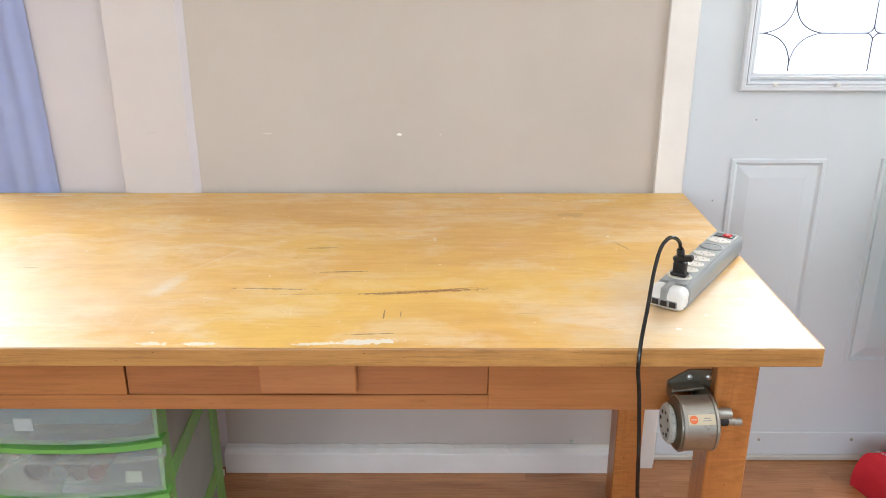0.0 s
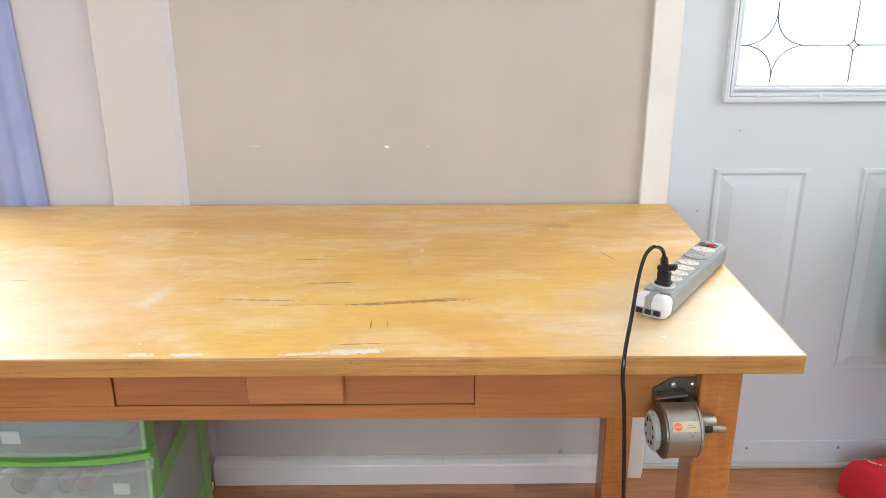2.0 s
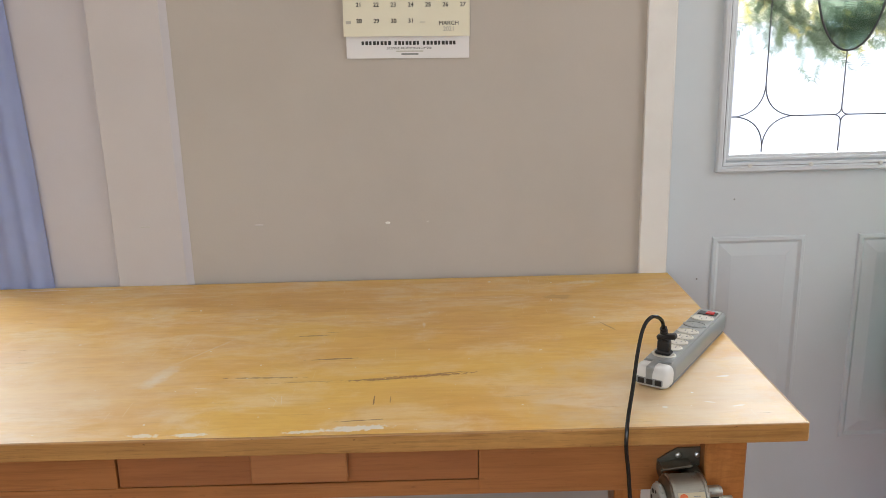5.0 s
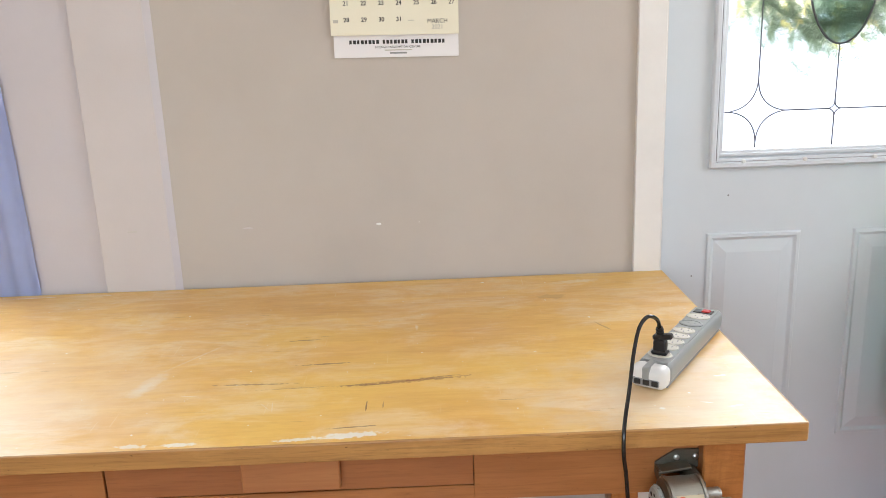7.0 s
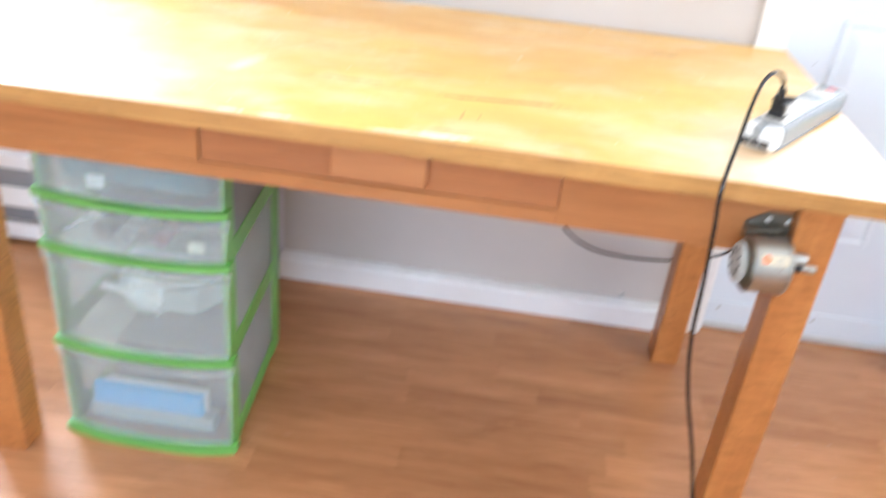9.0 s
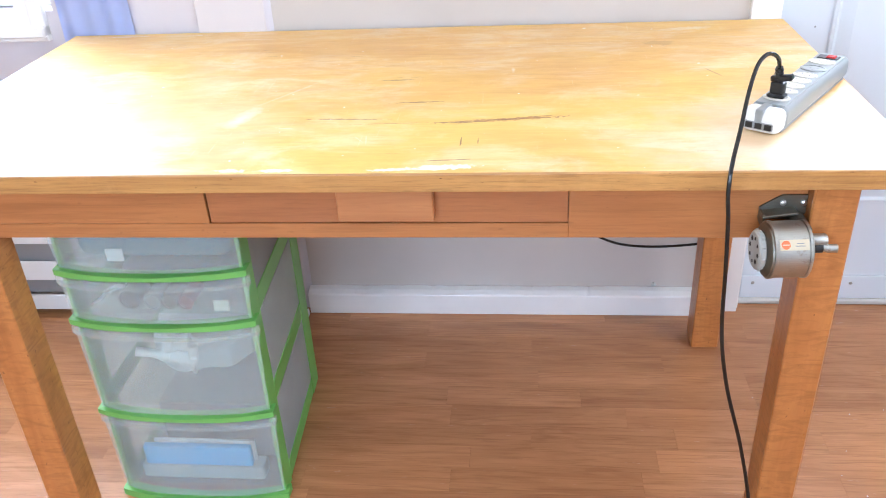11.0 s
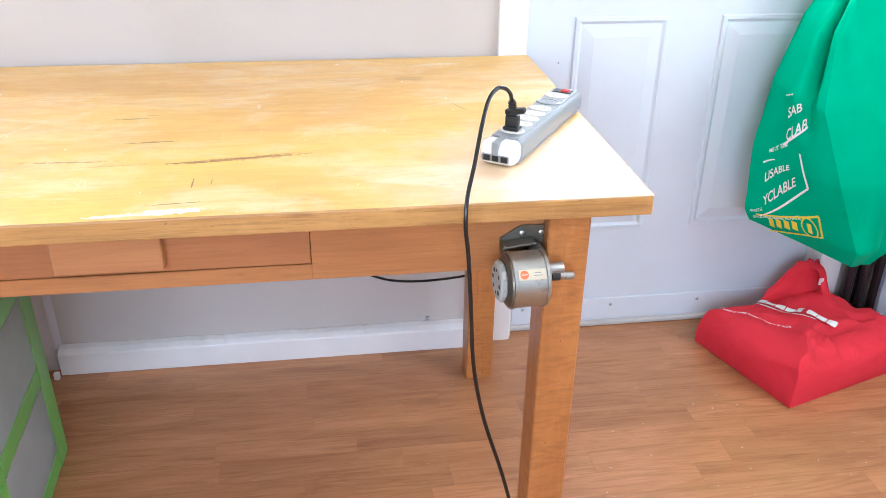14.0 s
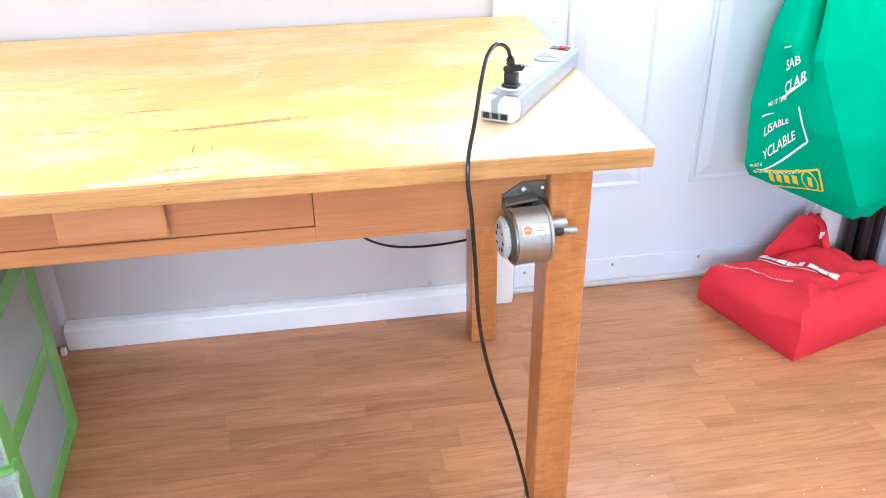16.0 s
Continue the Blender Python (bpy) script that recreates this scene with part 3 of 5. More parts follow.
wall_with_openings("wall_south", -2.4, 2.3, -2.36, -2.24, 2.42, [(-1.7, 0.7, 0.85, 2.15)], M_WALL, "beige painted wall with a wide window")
structure("ceiling", box(-2.52, 2.42, -2.36, 2.06, 2.42, 2.5), M_CEILING, "flat white painted ceiling", "ceiling")
structure("ground", box(-300, 300, 2.5, 600, -0.55, -0.5), M_GROUND, "pale open ground outside the door", "ground")

# boxed pillar on the wall; the light on its side is put into the colour
structure("pillar_boxing", box(-0.602, -0.4445, 1.8740, WALL + 0.004, 0.0, 2.42, 0.0015), M_PILLAR, "pale beige painted boxing that runs up the wall", "pillar")

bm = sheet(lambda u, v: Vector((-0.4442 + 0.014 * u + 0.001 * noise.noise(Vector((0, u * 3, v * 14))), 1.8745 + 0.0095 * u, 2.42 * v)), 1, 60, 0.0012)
structure("pillar_side", bm, M_WALL_LIT, "sloping side of the boxing, side light put into its colour", "pillar")

# baseboard: flat board with a moulded, chipped upper edge
bm = bmesh.new()
prof = [(1.8835, 0.001), (1.850, 0.001), (1.850, 0.055), (1.8515, 0.0585), (1.856, 0.061), (1.866, 0.0655), (1.8835, 0.067)]
cols = []
for k in range(161):
    x = -0.434 + (0.604 + 0.434) * k / 160
    w = 0.002 * noise.noise(Vector((x * 9, 0, 0))) + 0.002 * noise.noise(Vector((x * 40, 3, 0))) + 0.004 * min(0, noise.noise(Vector((x * 70, 8, 0))) + 0.25)
    cols.append([bm.verts.new((x, y, z + (w if z > 0.06 else 0))) for y, z in prof])
for a, b in zip(cols, cols[1:]):
    for k in range(len(prof) - 1):
        bm.faces.new((a[k], b[k], b[k + 1], a[k + 1]))
bm.faces.new(cols[0])
bm.faces.new(cols[-1])
structure("baseboard", bm, M_TRIM, "white painted baseboard with a chipped moulded edge", "baseboard")
single("wood_block", box(-0.447, -0.435, 1.832, 1.844, 0.0, 0.018, 0.001), M_TRIM, (-0.441, 1.832, 0.0), "small white painted block at the foot of the boxing", "wood block")
single("wall_nail", lathe([(0.0, 0.0), (0.005, 0.001), (0.006, 0.006), (0.003, 0.009), (0.0, 0.0095)], pose(0.456, WALL, 0.076, 90), 10), M_DIAL, (0.456, WALL, 0.076), "small painted-over nail head just above the baseboard", "nail")

# door casing
bm = bmesh.new()
cols = []
for k in range(261):
    z = 2.13 * k / 260
    chip = 0.0012 * noise.noise(Vector((z * 14, 2, 0))) + 0.005 * max(0, noise.noise(Vector((z * 60, 5, 0))) - 0.3)
    cols.append([bm.verts.new((x, y, z)) for x, y in ((0.606, WALL + 0.003), (0.606, 1.8765 + chip), (0.6072 + chip, 1.8735), (0.6665, 1.8735), (0.668, 1.875), (0.668, WALL + 0.003))])
for a, b in zip(cols, cols[1:]):
    for k in range(6):
        bm.faces.new((a[k], b[k], b[(k + 1) % 6], a[(k + 1) % 6]))
bm.faces.new(cols[0])
bm.faces.new(cols[-1])
structure("trim_door_west", bm, M_TRIM, "white painted door casing with chipped edges", "trim")
bm = box(1.494, 1.558, 1.866, WALL + 0.003, 0.0, 2.13, 0.002)
structure("trim_door_east", bm, M_TRIM, "white painted door casing behind the bags", "trim")
structure("trim_door_head", box(0.606, 1.558, 1.868, WALL + 0.003, 2.072, 2.135, 0.002), M_TRIM, "white painted casing over the door", "trim")
bm = box(0.66, 0.674, WALL + 0.004, 2.05, 0.0, 2.07)
box(1.487, 1.50, WALL + 0.004, 2.05, 0.0, 2.07, 0, bm)
box(0.674, 1.487, WALL + 0.004, 2.05, 2.056, 2.07, 0, bm)
structure("trim_door_jamb", bm, M_TRIM, "white painted door jamb", "trim")
structure("threshold", box(0.674, 1.487, 1.906, 2.06, 0.0, 0.016, 0.004), M_SILL, "low grey-white painted door threshold", "threshold")

# ---- the front door ----
door = thing("door_1", (1.08, DOOR, 0.0), "white steel entrance door with leaded half window, closed", "door", "", "structure")
X0, X1, GX0, GX1, GZ0, GZ1 = 0.677, 1.484, 0.806, 1.354, 1.008, 1.905
bm = box(X0, GX0, DOOR, 1.964, 0.018, 2.052)
box(GX1, X1, DOOR, 1.964, 0.018, 2.052, 0, bm)
box(GX0, GX1, DOOR, 1.964, 0.018, GZ0, 0, bm)
box(GX0, GX1, DOOR, 1.964, GZ1, 2.052, 0, bm)
part("door_slab", bm, M_DOOR, door, "smooth white steel door leaf")


def raised_panel(x0, x1, z0, z1):
    """A pressed panel: a rounded rim, a sloping bevel and a flat field."""
    bm = bmesh.new()
    rings = []
    for inset, y in ((0.0, 0.0), (0.003, -0.005), (0.010, -0.0055), (0.016, -0.001), (0.018, -0.0005), (0.046, -0.007), (0.048, -0.007)):
        rings.append([bm.verts.new((x, DOOR + y - 0.0003, z)) for x, z in ((x0 + inset, z0 + inset), (x1 - inset, z0 + inset), (x1 - inset, z1 - inset), (x0 + inset, z1 - inset))])
    for a, b in zip(rings, rings[1:]):
        for k in range(4):
            bm.faces.new((a[k], a[(k + 1) % 4], b[(k + 1) % 4], b[k]))
    bm.faces.new(rings[-1])
    return bm


part("door_panel", raised_panel(0.788, 1.010, 0.285, 0.816), M_DOOR, door)
part("door_panel", raised_panel(1.1345, 1.367, 0.285, 0.816), M_DOOR, door)


def rim(x0, x1, z0, z1, w, y0, y1, bevel=0.003, cut=True):
    """Four mitred bars round an opening, as one frame."""
    bm = bmesh.new()
    out = []
    for inset, y in ((0, y1), (0, y0 + bevel), (bevel, y0), (w * 0.45, y0), (w * 0.55, y0 + 0.004), (w - bevel, y0 + 0.005), (w, y0 + 0.005 + bevel), (w, y1)):
        out.append([bm.verts.new((x, y, z)) for x, z in ((x0 + inset, z0 + inset), (x1 - inset, z0 + inset), (x1 - inset, z1 - inset), (x0 + inset, z1 - inset))])
    for a, b in zip(out, out[1:]):
        for k in range(4):
            bm.faces.new((a[k], a[(k + 1) % 4], b[(k + 1) % 4], b[k]))
    return bm


window_frame = part("window_frame", rim(0.784, 1.378, 0.971, 1.94, 0.022, DOOR - 0.016, DOOR + 0.002), M_VINYL, door, "white moulded window frame")
part("glazing_bead", rim(0.8015, 1.3585, 0.9965, 1.9145, 0.014, DOOR - 0.008, DOOR + 0.012, 0.002), M_VINYL, window_frame)
# grey rim draws the shaded line between frame and bead
part("frame_gap_shade", rim(0.7980, 1.3640, 0.9850, 1.9260, 0.0025, DOOR - 0.0125, DOOR, 0.0004), M_GREY, window_frame, "thin grey rim standing in for the shade between frame and bead")
for x in (0.86, 1.0, 1.16, 1.30):
    part("screw_cap", lathe([(0.005, 0), (0.005, 0.002), (0.003, 0.003), (0, 0.003)], pose(x, DOOR - 0.0158, 0.986, 90), 10), M_WHITE, window_frame)
part("pane", box(GX0, GX1, 1.939, 1.943, GZ0, GZ1), M_GLASS, door, "clear leaded glass").visible_shadow = False
# lead cames: corner stars, small centre star, lines and the oval
cx, cz, top = 1.0735, 1.0945, GZ1


def line(points, r=0.0014):
    part("lead_line", tube(smooth_line([(x, 1.936, z) for x, z in points], 6), r, 6), M_LEAD, door, "dark lead came")


def arc(a, b, sag, n=7):
    """From a to b, bowed by sag towards its left side."""
    (ax, az), (bx, bz) = a, b
    return [(ax + (bx - ax) * t - (bz - az) * sag * 4 * t * (1 - t), az + (bz - az) * t + (bx - ax) * sag * 4 * t * (1 - t)) for t in [k / (n - 1) for k in range(n)]]


for s in (-1, 1):
    sx = cx + s * 0.178
    L, R, U, D = (sx - 0.063, cz), (sx + 0.063, cz), (sx, cz + 0.071), (sx, cz - 0.069)
    for a, b in ((U, R), (R, D), (D, L), (L, U)):
        line(arc(a, b, -0.2))
    line([(sx, cz + 0.071), (sx, top)])
    line([(sx, cz - 0.069), (sx, GZ0)])
    line([(sx - s * 0.063, cz), (cx + s * 0.016, cz)])
    line([(sx + s * 0.063, cz), (GX1 if s > 0 else GX0, cz)])
for a, b in (((cx, cz + 0.016), (cx + 0.016, cz)), ((cx + 0.016, cz), (cx, cz - 0.016)), ((cx, cz - 0.016), (cx - 0.016, cz)), ((cx - 0.016, cz), (cx, cz + 0.016))):
    line(arc(a, b, -0.2, 5))
line([(cx, cz - 0.016), (cx, GZ0)])
line([(cx, cz + 0.016), (cx, 1.238)])
part("lead_oval", tube([Vector((cx + 0.082 * math.cos(a), 1.934, 1.42 + 0.182 * math.sin(a))) for a in [2 * math.pi * k / 48 for k in range(49)]], 0.0026, 6), M_LEAD, door, "dark lead oval")
part("oval_glass", lathe([(0, -0.001), (1, -0.001), (1, 0.001), (0, 0.001)], Matrix.Translation((cx, 1.9365, 1.42)) @ Matrix.Rotation(radians(90), 4, "X") @ Matrix.Diagonal((0.082, 0.182, 1, 1)), 48), pane_glass("smoky_bevelled_glass", (0.60, 0.69, 0.68)), door, "smoky bevelled oval of glass").visible_shadow = False
sweep = part("door_sweep", box(X0 + 0.004, X1 - 0.004, DOOR - 0.007, DOOR - 0.0005, 0.022, 0.083, 0.002), M_DOOR, door, "white metal strip along the door's foot")
for x in (0.71, 0.95, 1.192, 1.44):
    part("screw", lathe([(0.0045, 0), (0.004, 0.0015), (0.002, 0.0025), (0, 0.0025)], pose(x, DOOR - 0.007, 0.062, 90), 12), M_STEEL, sweep, "dull steel screw")
part("sweep_rubber", box(X0 + 0.004, X1 - 0.004, DOOR - 0.005, DOOR + 0.004, 0.0165, 0.0225), M_DOOR, door)
knob = part("door_knob", lathe([(0.0, 0.0), (0.03, 0.0), (0.03, 0.006), (0.012, 0.012), (0.011, 0.03), (0.024, 0.04), (0.027, 0.052), (0.02, 0.062), (0, 0.064)], pose(1.424, DOOR, 0.985, 90), 20), M_STEEL, door, "dull metal door knob", True)

# ---- window, curtain and heater ----
win = thing("window_1", (-1.36, WALL, 0.80), "white window with bright daylight behind", "window", "", "structure")
part("window_frame", rim(-1.845, -0.958, 0.735, 2.105, 0.066, WALL - 0.018, WALL + 0.002), M_TRIM, win, "white painted window casing")
part("sash", rim(-1.778, -0.942, 0.802, 2.038, 0.04, WALL + 0.05, WALL + 0.08), M_VINYL, win)
part("window_sill", box(-1.84, -0.958, WALL - 0.03, WALL + 0.11, 0.745, 0.772, 0.004), M_TRIM, win, "white painted sill")
part("pane", box(-1.74, -0.98, WALL + 0.064, WALL + 0.068, 0.84, 2.0), M_GLASS, win).visible_shadow = False
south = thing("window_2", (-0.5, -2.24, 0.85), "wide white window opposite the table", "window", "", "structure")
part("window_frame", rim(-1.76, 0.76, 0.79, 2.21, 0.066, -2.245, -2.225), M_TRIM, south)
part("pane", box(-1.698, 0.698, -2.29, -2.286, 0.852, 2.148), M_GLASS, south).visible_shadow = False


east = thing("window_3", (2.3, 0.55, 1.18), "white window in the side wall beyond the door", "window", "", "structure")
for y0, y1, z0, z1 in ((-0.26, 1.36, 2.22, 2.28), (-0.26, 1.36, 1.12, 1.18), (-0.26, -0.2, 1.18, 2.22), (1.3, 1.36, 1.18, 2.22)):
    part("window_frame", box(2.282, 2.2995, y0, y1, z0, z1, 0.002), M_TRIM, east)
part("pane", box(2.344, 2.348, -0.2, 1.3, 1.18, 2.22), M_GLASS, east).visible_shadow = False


def curtain_at(u, v):
    x0 = -0.932 + 0.006 * math.sin(v * 9)
    x1 = -0.750 - 0.01 * v - 0.06 * v * v
    fold = 0.0044 * math.sin(u * 2 * math.pi * 3.6 + 0.7 * math.sin(v * 3)) * (0.75 + 0.25 * v) + 0.0006 * math.sin(u * 31 + v * 5)
    return Vector((x0 + (x1 - x0) * u, 1.8785 + fold, 0.47 + 1.68 * v))


curtain = thing("curtain", (-0.85, 1.875, 2.15), "sheer blue curtain gathered at the window's side", "curtain")
part("curtain_cloth", sheet(curtain_at, 60, 60, 0.0012), M_CURTAIN, curtain, "", True)
part("hem", sheet(lambda u, v: curtain_at(u * 0.985 + 0.007, 0.018 * v) - Vector((0, 0.0016, 0)), 60, 1, 0.001), M_CURTAIN, curtain, "", True)
rod = thing("curtain_rod", (-1.36, 1.868, 2.15), "plain white curtain rod over the window", "curtain rod")
part("pole", tube([Vector((-1.95, 1.868, 2.156)), Vector((-0.72, 1.868, 2.156))], 0.009, 10), M_WHITE, rod)
for x in (-1.9, -0.78):
    part("bracket", box(x - 0.008, x + 0.008, 1.868, WALL, 2.145, 2.167, 0.002), M_WHITE, rod)

heater = thing("baseboard_heater", (-1.35, WALL, 0.0), "white enamelled baseboard heater with dark slots", "heater")
part("back_plate", box(-2.1, -0.62, 1.874, WALL - 0.001, 0.03, 0.25), M_HEATER, heater)
part("fin_block", box(-2.08, -0.64, 1.836, 1.873, 0.07, 0.22), M_GREY, heater, "dark fins behind the slots")
for z0, z1, y in ((0.222, 0.262, 1.826), (0.115, 0.172, 1.822), (0.020, 0.066, 1.826)):
    part("front_panel", box(-2.1, -0.62, y, 1.874 if z0 > 0.2 else y + 0.006, z0, z1, 0.002), M_HEATER, heater)
for x in (-2.1, -0.628):
    part("end_cap", box(x, x + 0.008, 1.82, 1.876, 0.018, 0.264, 0.002), M_HEATER, heater)
for x in (-1.9, -0.8):
    part("foot", box(x, x + 0.03, 1.83, 1.87, 0.0, 0.021), M_HEATER, heater)

# ---- the table ----
table = thing("work_table", TABLE, "worn yellow-varnished wooden work table with one drawer", "table")
TX0, TX1, TY0, TY1, TZ = -0.892, 0.672, 1.108, 1.872, 0.745
bm = box(TX0, TX1, TY0, TY1, 0.7185, TZ, 0.0)
bmesh.ops.subdivide_edges(bm, edges=[e for e in bm.edges if abs(e.verts[0].co.x - e.verts[1].co.x) > 0.5], cuts=80)
for v in bm.verts:
    if v.co.y < TY0 + 0.01 and v.co.z > 0.74:
        v.co.y += 0.0015 + 0.0012 * noise.noise(Vector((v.co.x * 12, 0, 0)))
        v.co.z -= 0.0008
top = part("tabletop", bm, M_TOP, table, "yellow varnished top with worn pale patches and stains")
part("edge_band", box(TX0 + 0.001, TX1 - 0.001, TY0 - 0.002, TY0 + 0.0035, 0.7155, 0.7446, 0.0022, seg=2), M_TOP_EDGE, top, "scuffed brown front edge")
part("end_band", box(TX1 - 0.004, TX1 + 0.0015, TY0 + 0.0045, TY1, 0.7155, 0.7446, 0.0022, seg=2), M_TOP_EDGE, top)
part("end_band", box(TX0 - 0.0015, TX0 + 0.004, TY0 + 0.0045, TY1, 0.7155, 0.7446, 0.0022, seg=2), M_TOP_EDGE, top)
AZ0, AZ1, AY = 0.618, 0.7155, 1.150
LX = ((-0.776, -0.712), (0.529, 0.591))
# front apron: rail below, cheeks at the drawer's sides
part("front_apron", box(-0.712, -0.3535, AY, AY + 0.022, 0.6432, AZ1, 0.0008), M_APRON, table)
bm = box(0.1945, 0.529, AY, AY + 0.022, AZ0, AZ1, 0.0008)
part("front_apron", bm, M_APRON, table)
part("front_rail", box(-0.712, 0.1945, AY, AY + 0.022, AZ0, 0.6428, 0.0008), M_APRON, table)
# solid dark board behind the front paints the gap's shade
part("drawer_shadow_gap", box(-0.3535, 0.1945, AY + 0.012, AY + 0.022, 0.6435, AZ1), M_DARK, table, "near-black board standing in for the shade round the drawer")
drawer = part("drawer_front", box(-0.3505, 0.1935, AY + 0.0008, AY + 0.011, 0.6444, 0.7150, 0.0006), M_DRAWER, table, "reddish drawer front")
part("drawer_pull", box(-0.147, -0.003, AY - 0.017, AY + 0.0014, 0.6545, 0.7145, 0.002), M_PULL, drawer, "paler wooden pull block")
part("drawer_box", box(-0.34, 0.18, AY + 0.023, 1.60, 0.65, 0.70), M_APRON, table)
part("back_apron", box(-0.712, 0.529, 1.752, 1.774, AZ0, AZ1, 0.0008), M_APRON, table)
for x0, x1 in ((-0.752, -0.73), (0.548, 0.570)):
    part("side_apron", box(x0, x1, 1.19, 1.716, AZ0, AZ1, 0.0008), M_APRON, table)
for x0, x1 in LX:
    for y0 in (1.126, 1.716):
        part("leg", box(x0, x1, y0, y0 + 0.064, 0.0, AZ1, 0.0025), M_LEG, table)

# ---- power strip ----
strip = thing("power_strip", (0.55, 1.38, 0.745), "silver-grey power strip with white end cap and round outlets", "power strip")
SM = Matrix.Translation((0.4725, 1.2370, 0.7465)) @ Matrix.Rotation(radians(-34.5), 4, "Z")   # y runs along the strip
SL, SW, SH = 0.326, 0.056, 0.034


def strip_box(x0, x1, y0, y1, z0, z1, bevel=0.0, seg=1):
    return box(x0, x1, y0, y1, z0, z1, bevel, None, seg, SM)


part("body", strip_box(-SW / 2, SW / 2, 0.03, SL, -0.0012, SH, 0.010, 4), M_SILVER, strip, "silver-grey moulded body", True)
part("top_plate", strip_box(-SW / 2 + 0.006, SW / 2 - 0.006, 0.034, SL - 0.008, SH - 0.002, SH + 0.0012, 0.001), M_SILVER, strip)
cap = part("end_cap", strip_box(-SW / 2 - 0.001, SW / 2 + 0.001, 0.0, 0.034, -0.0012, SH + 0.0005, 0.011, 4), M_WHITE, strip, "white rounded end cap", True)
part("cap_stripe", strip_box(-0.009, 0.004, -0.0008, 0.036, 0.012, SH + 0.0014, 0.003, 2), M_SILVER, cap, "grey stripe over the cap")
part("base_rail", strip_box(-SW / 2 + 0.001, SW / 2 - 0.001, 0.02, SL - 0.02, -0.0012, 0.003, 0.001), M_GREY, strip)
port_plate = part("port_plate", strip_box(-0.024, 0.02, -0.0016, 0.004, 0.005, 0.017, 0.002), M_GREY, cap, "grey plate with three phone sockets")
for x in (-0.0205, -0.0065, 0.0075):
    part("socket", strip_box(x, x + 0.011, -0.0024, 0.002, 0.0065, 0.0155, 0.001), M_BLACK, cap, "black phone socket")
for k, (y, r) in enumerate(((0.062, 0.018), (0.098, 0.017), (0.127, 0.017), (0.156, 0.017), (0.185, 0.017), (0.224, 0.019), (0.266, 0.019))):
    m = SM @ Matrix.Translation((-0.001, y, SH + 0.0004)) @ Matrix.Diagonal((1.12, 0.8, 1, 1))
    outlet = part("outlet", lathe([(0, 0.0), (r, 0.0), (r, 0.0022), (r - 0.003, 0.003), (r - 0.0035, 0.002), (0, 0.002)], m, 24), M_SILVER if k == 5 else M_IVORY, strip, "grey round outlet" if k == 5 else "ivory round outlet", True)
    for dx, dy in ((-0.006, 0.002), (0.006, 0.002), (0, -0.007)):
        part("slot", strip_box(dx - 0.0008, dx + 0.0008, y + dy - 0.0028, y + dy + 0.0028, SH + 0.0018, SH + 0.0028), M_GREY, outlet)
switch = part("switch", strip_box(-0.003, 0.012, 0.2895, 0.3035, SH, SH + 0.0045, 0.0015), M_RED_SWITCH, strip, "red rocker switch")
part("switch_frame", strip_box(-0.017, 0.017, 0.2865, 0.3065, SH - 0.001, SH + 0.0024, 0.001), M_BLACK, strip)

# ---- plug and black cord ----
cord = thing("extension_lead", (0.50, 1.285, 0.788), "black cord plugged into the strip, hanging to the floor", "cord")
PM = SM @ Matrix.Translation((-0.001, 0.062, SH + 0.003))
bm = box(-0.013, 0.013, -0.009, 0.009, 0.0, 0.006, 0.002, None, 1, PM)
b = box(-0.0105, 0.0105, -0.007, 0.007, 0.005, 0.024, 0.003, None, 2, PM)
join(bm, b)
plug = part("plug", bm, M_BLACK, cord, "black moulded plug")
part("finger_tab", box(-0.006, 0.026, -0.006, 0.006, 0.024, 0.033, 0.002, None, 1, PM @ Matrix.Rotation(radians(-12), 4, "Y")), M_BLACK, plug)
ptop = PM @ Vector((0, 0, 0.024))
part("strain_relief", tube([ptop, ptop + Vector((-0.001, 0, 0.012)), ptop + Vector((-0.003, -0.002, 0.022))], 0.0055, 10), M_BLACK, plug)
for k in range(4):
    part("ridge", lathe([(0.0066, 0), (0.0066, 0.0022)], Matrix.Translation(ptop + Vector((-0.0005 - 0.0006 * k, -0.0004 * k, 0.002 + 0.005 * k))), 12), M_BLACK, plug)
CORD = [ptop + Vector((-0.003, -0.002, 0.020)), (0.4985, 1.277, 0.8435), (0.487, 1.263, 0.8560), (0.472, 1.249, 0.8605), (0.457, 1.233, 0.849), (0.443, 1.206, 0.820), (0.425, 1.155, 0.785), (0.406, 1.101, 0.757),
        (0.4025, 1.088, 0.720), (0.407, 1.087, 0.68), (0.413, 1.087, 0.60), (0.421, 1.09, 0.49), (0.440, 1.09, 0.39), (0.474, 1.09, 0.275), (0.500, 1.093, 0.17), (0.517, 1.095, 0.08), (0.532, 1.075, 0.014), (0.545, 1.01, 0.005), (0.57, 0.9, 0.005), (0.64, 0.72, 0.005)]
part("cable", tube(smooth_line(CORD, 8), 0.0031, 8), M_CORD, cord, "", True)

# cable slung under the table
sling = single("slung_cable", tube(smooth_line([(0.20, 1.80, 0.40), (0.27, 1.81, 0.285), (0.335, 1.82, 0.235), (0.42, 1.825, 0.218), (0.53, 1.825, 0.224), (0.60, 1.82, 0.245), (0.66, 1.80, 0.285), (0.70, 1.74, 0.40), (0.66, 1.70, 0.62), (0.6, 1.69, 0.712)], 8), 0.0031, 8), M_CORD, (0.42, 1.82, 0.2), "dark cable hanging slack beneath the table", "cable", smooth=True)

